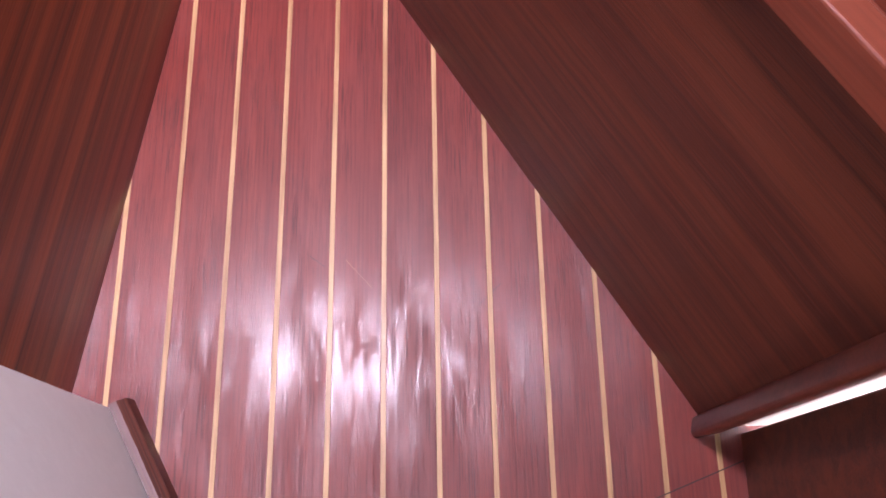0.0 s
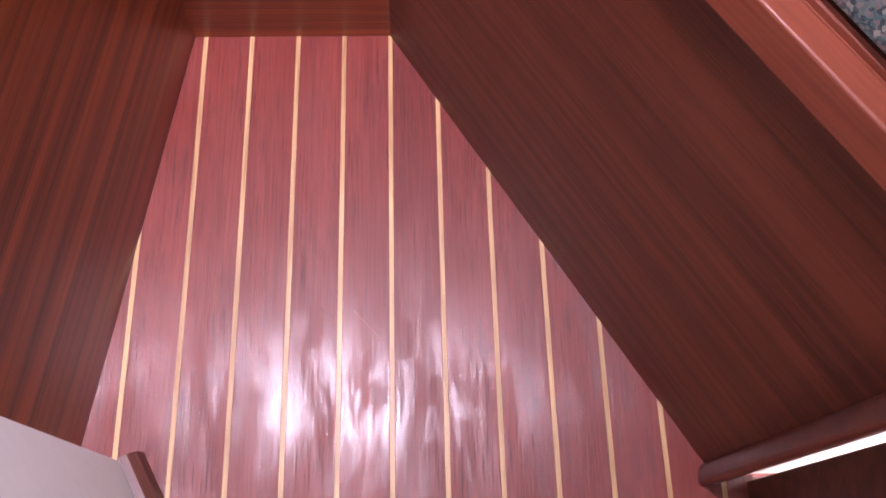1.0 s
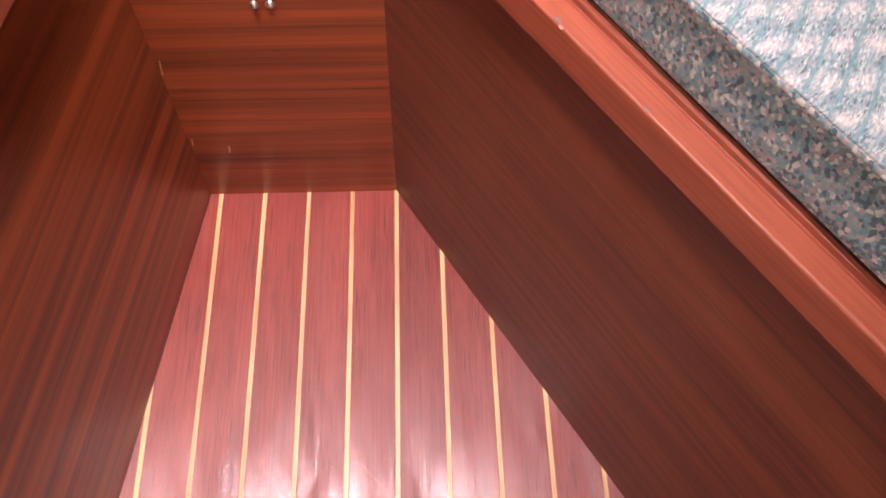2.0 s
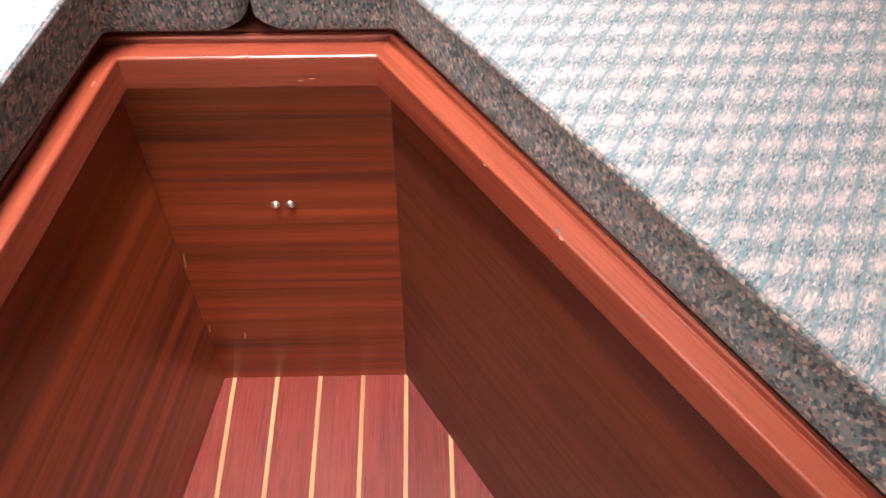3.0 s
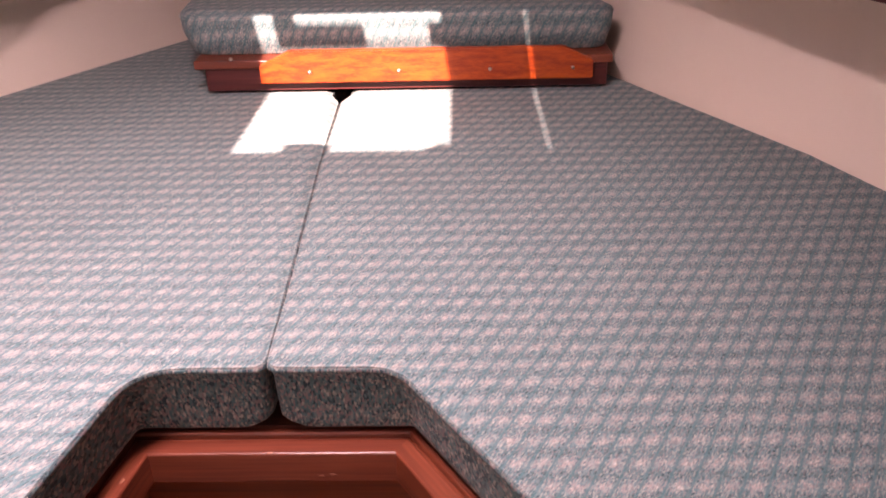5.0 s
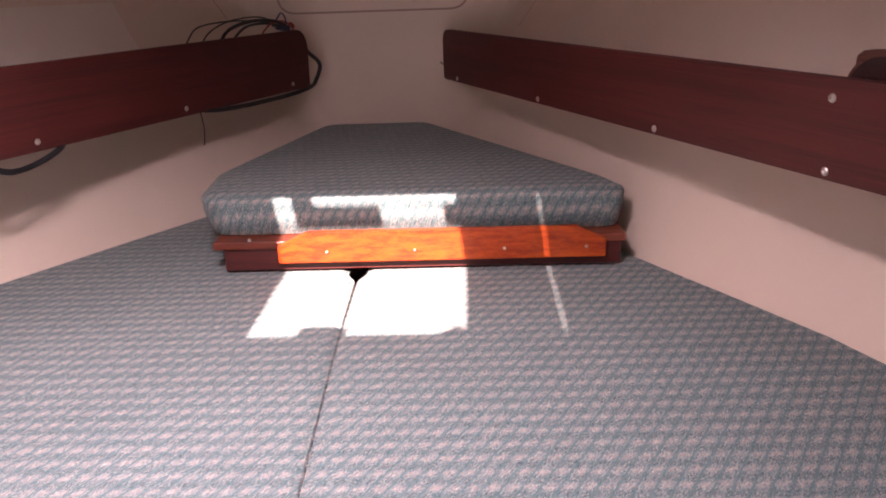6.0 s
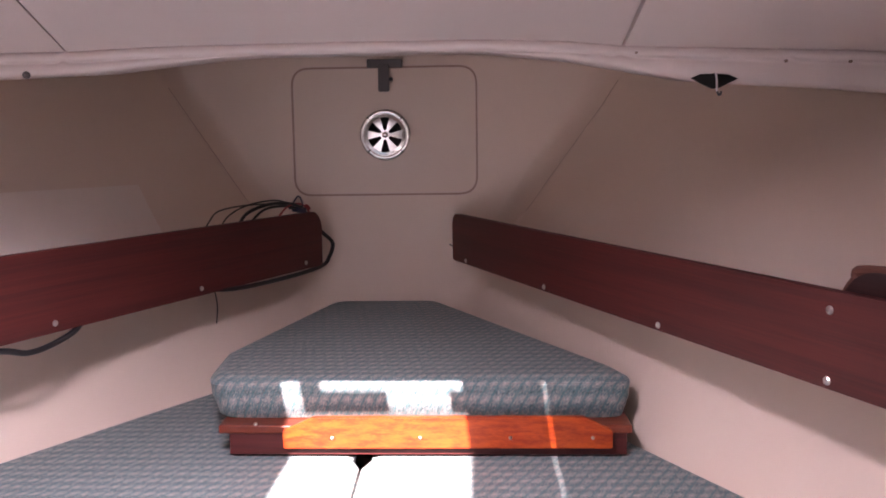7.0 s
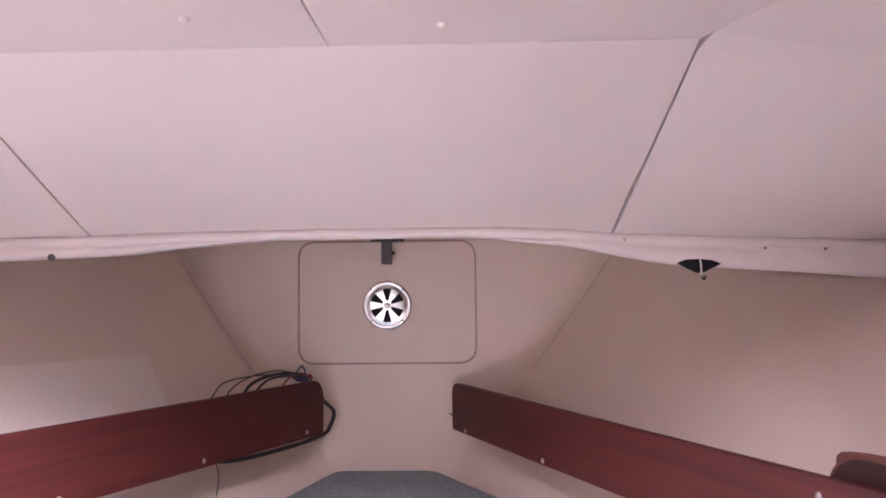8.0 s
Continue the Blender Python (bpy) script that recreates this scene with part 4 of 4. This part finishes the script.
cable("cable", [(-0.405, 0.90, 0.925), (-0.390, 0.915, 0.955), (-0.365, 0.96, 0.972), (-0.335, 1.04, 0.975), (-0.312, 1.10, 0.962)], 0.0014, BLACK, "thin black wire arching over the shelf board")
cable("cable", [(-0.385, 0.955, 0.93), (-0.370, 0.965, 0.956), (-0.345, 1.02, 0.968), (-0.318, 1.08, 0.966), (-0.300, 1.12, 0.955)], 0.0032, BLACK, "black cable end resting on the shelf board")
cable("cable", [(-0.318, 1.085, 0.955), (-0.312, 1.10, 0.968), (-0.306, 1.112, 0.978), (-0.300, 1.118, 0.968), (-0.300, 1.12, 0.950)], 0.0016, BLUEWIRE, "short blue wire end with a connector")
cable("cable", [(-0.300, 1.13, 0.945), (-0.296, 1.14, 0.958), (-0.290, 1.145, 0.950)], 0.0025, REDWIRE, "short red wire end above the shelf board")

cable("cable", [(-0.372, 0.97, 0.930), (-0.352, 1.01, 0.958), (-0.328, 1.065, 0.962), (-0.306, 1.112, 0.953), (-0.293, 1.145, 0.940)], 0.0024, BLACK, "black cable lying along the shelf board top")
cable("cable", [(-0.330, 1.05, 0.945), (-0.320, 1.075, 0.960), (-0.307, 1.105, 0.964), (-0.297, 1.130, 0.957), (-0.291, 1.150, 0.942)], 0.0018, REDWIRE, "dull red wire bent over the shelf board end")
tagged(obj("plug", box(-0.016, 0.016, -0.006, 0.006, -0.006, 0.006, 0.002), BLUEWIRE, m=pose(-0.306, 1.118, 0.951, 0, 12, 64)), "small dark blue cable plug on the shelf board end", "plug")

# ---------------------------------------------------------------- well details
plate_pair = ((-0.1205, 0.325), (-0.1055, 0.325))
for x, z in plate_pair:
    b = smooth(obj("screw_head", lathe([(0.0048, 0.0), (0.0046, -0.0012), (0.0030, -0.0025), (0.0003, -0.0034)], 16), SCREW, m=pose(x, -0.0003, z)))
    tagged(b, "bright domed screw head in the end panel", "screw", group="screws in the end panel")
for z, h, dx in ((0.228, 0.022, 0.0), (0.105, 0.012, 0.001), (0.09, 0.012, 0.040)):
    chip = obj("chip", prism([(0.0, -0.0006), (0.0012, -0.0008), (0.0014, 0.0), (0.0, 0.0)], 0.0, h), HOLLY, m=pose(-0.2318 + dx, -0.0002, z, 0, 6, 0))
    tagged(chip, "pale splinter where the veneer has chipped", "chip", group="chips in the end panel veneer")
# knocks and worn spots on the rail
def knock(rail, at, size, mat, label):
    """A small uneven fleck lying on the rail, longer along it."""
    bm = bmesh.new()
    top = [bm.verts.new((size * 1.6 * math.cos(a) * (1 + 0.3 * math.sin(3 * a + size * 9000)), size * 0.7 * math.sin(a), 0.00025)) for a in [2 * math.pi * k / 10 for k in range(10)]]
    low = [bm.verts.new((v.co.x * 1.1, v.co.y * 1.1, -0.0006)) for v in top]
    bm.faces.new(top); bm.faces.new(low[::-1])
    for k in range(10):
        bm.faces.new((low[k], low[(k + 1) % 10], top[(k + 1) % 10], top[k]))
    return part("knock", bm, mat, rail, label, m=rail.matrix_basis.inverted() @ at)
heading = math.degrees(math.atan2(-0.75, 0.4875))
knock(rails[2], pose(0.1184, -0.2085, 0.5180, 0, 0, heading), 0.0017, GREY, "dark nail mark")
knock(rails[2], pose(0.1630, -0.2790, 0.5180, 0, 0, heading), 0.0009, GREY, "dark nail mark")
knock(rails[2], pose(0.1195, -0.2145, 0.5172, 30, 0, heading), 0.0013, WORN, "pale worn edge")
knock(rails[2], pose(0.0720, -0.1440, 0.5172, 30, 0, heading), 0.0009, WORN, "pale worn edge")
knock(rails[0], pose(-0.2288, -0.0487, 0.5181, 0, 0, 81), 0.0020, WORN, "pale worn spot")
knock(rails[0], pose(-0.2420, -0.1420, 0.5181, 0, 0, 81), 0.0012, WORN, "pale worn spot")
knock(rails[1], pose(-0.0731, -0.0171, 0.4930, 90), 0.0012, WORN, "pale chip")
knock(rails[1], pose(-0.0640, -0.0171, 0.4945, 90), 0.0015, WORN, "pale chip")
knock(rails[1], pose(-0.1150, -0.0158, 0.5176, 20), 0.0014, WORN, "pale worn edge")
for p0, p1, mat, label in (((-0.040, -0.345), (-0.012, -0.376), WORN, "thin pale scratch"), ((0.098, -0.395), (0.122, -0.372), CAULK, "thin dark scratch"), ((-0.078, -0.340), (-0.062, -0.352), CAULK, "thin dark scratch")):
    part("scratch", box(0, span(p0, p1), -0.00025, 0.00025, -0.001, 0.0002), mat, floor, label, m=along(p0, p1))
part("joint", box(0, 0.22, -0.0006, 0.0006, -0.004, 0.0006), CAULK, floor, "dark sawn joint", m=along((0.175, -0.624), (0.357, -0.5545)))

# ---------------------------------------------------------------- doorway behind the well and the cabin aft
tagged(obj("bulkhead_port", prism([(-0.330, -0.488), (-0.263, -0.4985), (-0.100, -0.80), (-0.9, -0.80), (-0.9, -0.488)], 0, 1.32), GELCOAT), "white textured gelcoat bulkhead", "wall", kind="structure")
base = along((-0.2625, -0.4965), (-0.0995, -0.798))
bm = bmesh.new()
prof = [(0.0, 0.0), (0.018, 0.0), (0.0165, 0.020), (0.008, 0.026), (0.0, 0.027)]
a = [bm.verts.new((0.0, d, z)) for d, z in prof]; b = [bm.verts.new((0.33, d, z)) for d, z in prof]
bm.faces.new(a); bm.faces.new(b[::-1])
for i in range(5):
    bm.faces.new((a[i], a[(i + 1) % 5], b[(i + 1) % 5], b[i]))
tagged(obj("baseboard", bm, BULKHEAD, m=base), "bevelled dark wood strip at the foot of the bulkhead", "baseboard", kind="structure")
tagged(obj("door_starboard", box(0.353, 0.371, -1.15, -0.530, 0.001, 1.2, 0.0015), BULKHEAD), "dark mahogany door leaf folded open", "door", kind="structure")
bm = prism(rounded([(0.302, -0.5345), (0.336, -0.5285), (0.338, -0.512), (0.307, -0.512)], 0.007, 4), 0.002, 1.3)
tagged(smooth(obj("door_post", bm, RAIL)), "rounded mahogany door post", "post", kind="structure")
tagged(obj("bulkhead_starboard", box(0.3385, 1.25, -0.5225, -0.495, 0.0, 1.32), GELCOAT), "white bulkhead behind the folded door", "wall", kind="structure")
# added lamp behind the door leaf, brightens the white gap by the post
area("door_gap_lamp", look((0.62, -0.66, 0.55), (0.40, -0.53, 0.45)), 0.10, 0.9, 1.6, (1.0, 0.98, 0.94))
shell = bmesh.new()
for b in ((-1.5, -1.47, -2.9, -0.5, -0.1, 1.5), (1.3, 1.33, -2.9, -0.5, -0.1, 1.5), (-1.5, 1.3, -0.78, -0.752, 1.32, 1.53), (-1.5, 1.3, -2.95, -2.92, -0.1, 1.5)):
    g = box(*b); me = bpy.data.meshes.new("tmp"); g.to_mesh(me); g.free(); shell.from_mesh(me)
tagged(obj("wall_cabin", shell, GELCOAT), "white cabin lining aft of the forepeak", "wall", kind="structure")
tagged(obj("ceiling_cabin", box(-1.5, 1.33, -2.95, -0.752, 1.5, 1.53), LINER), "cream cabin headliner", "ceiling", kind="structure")
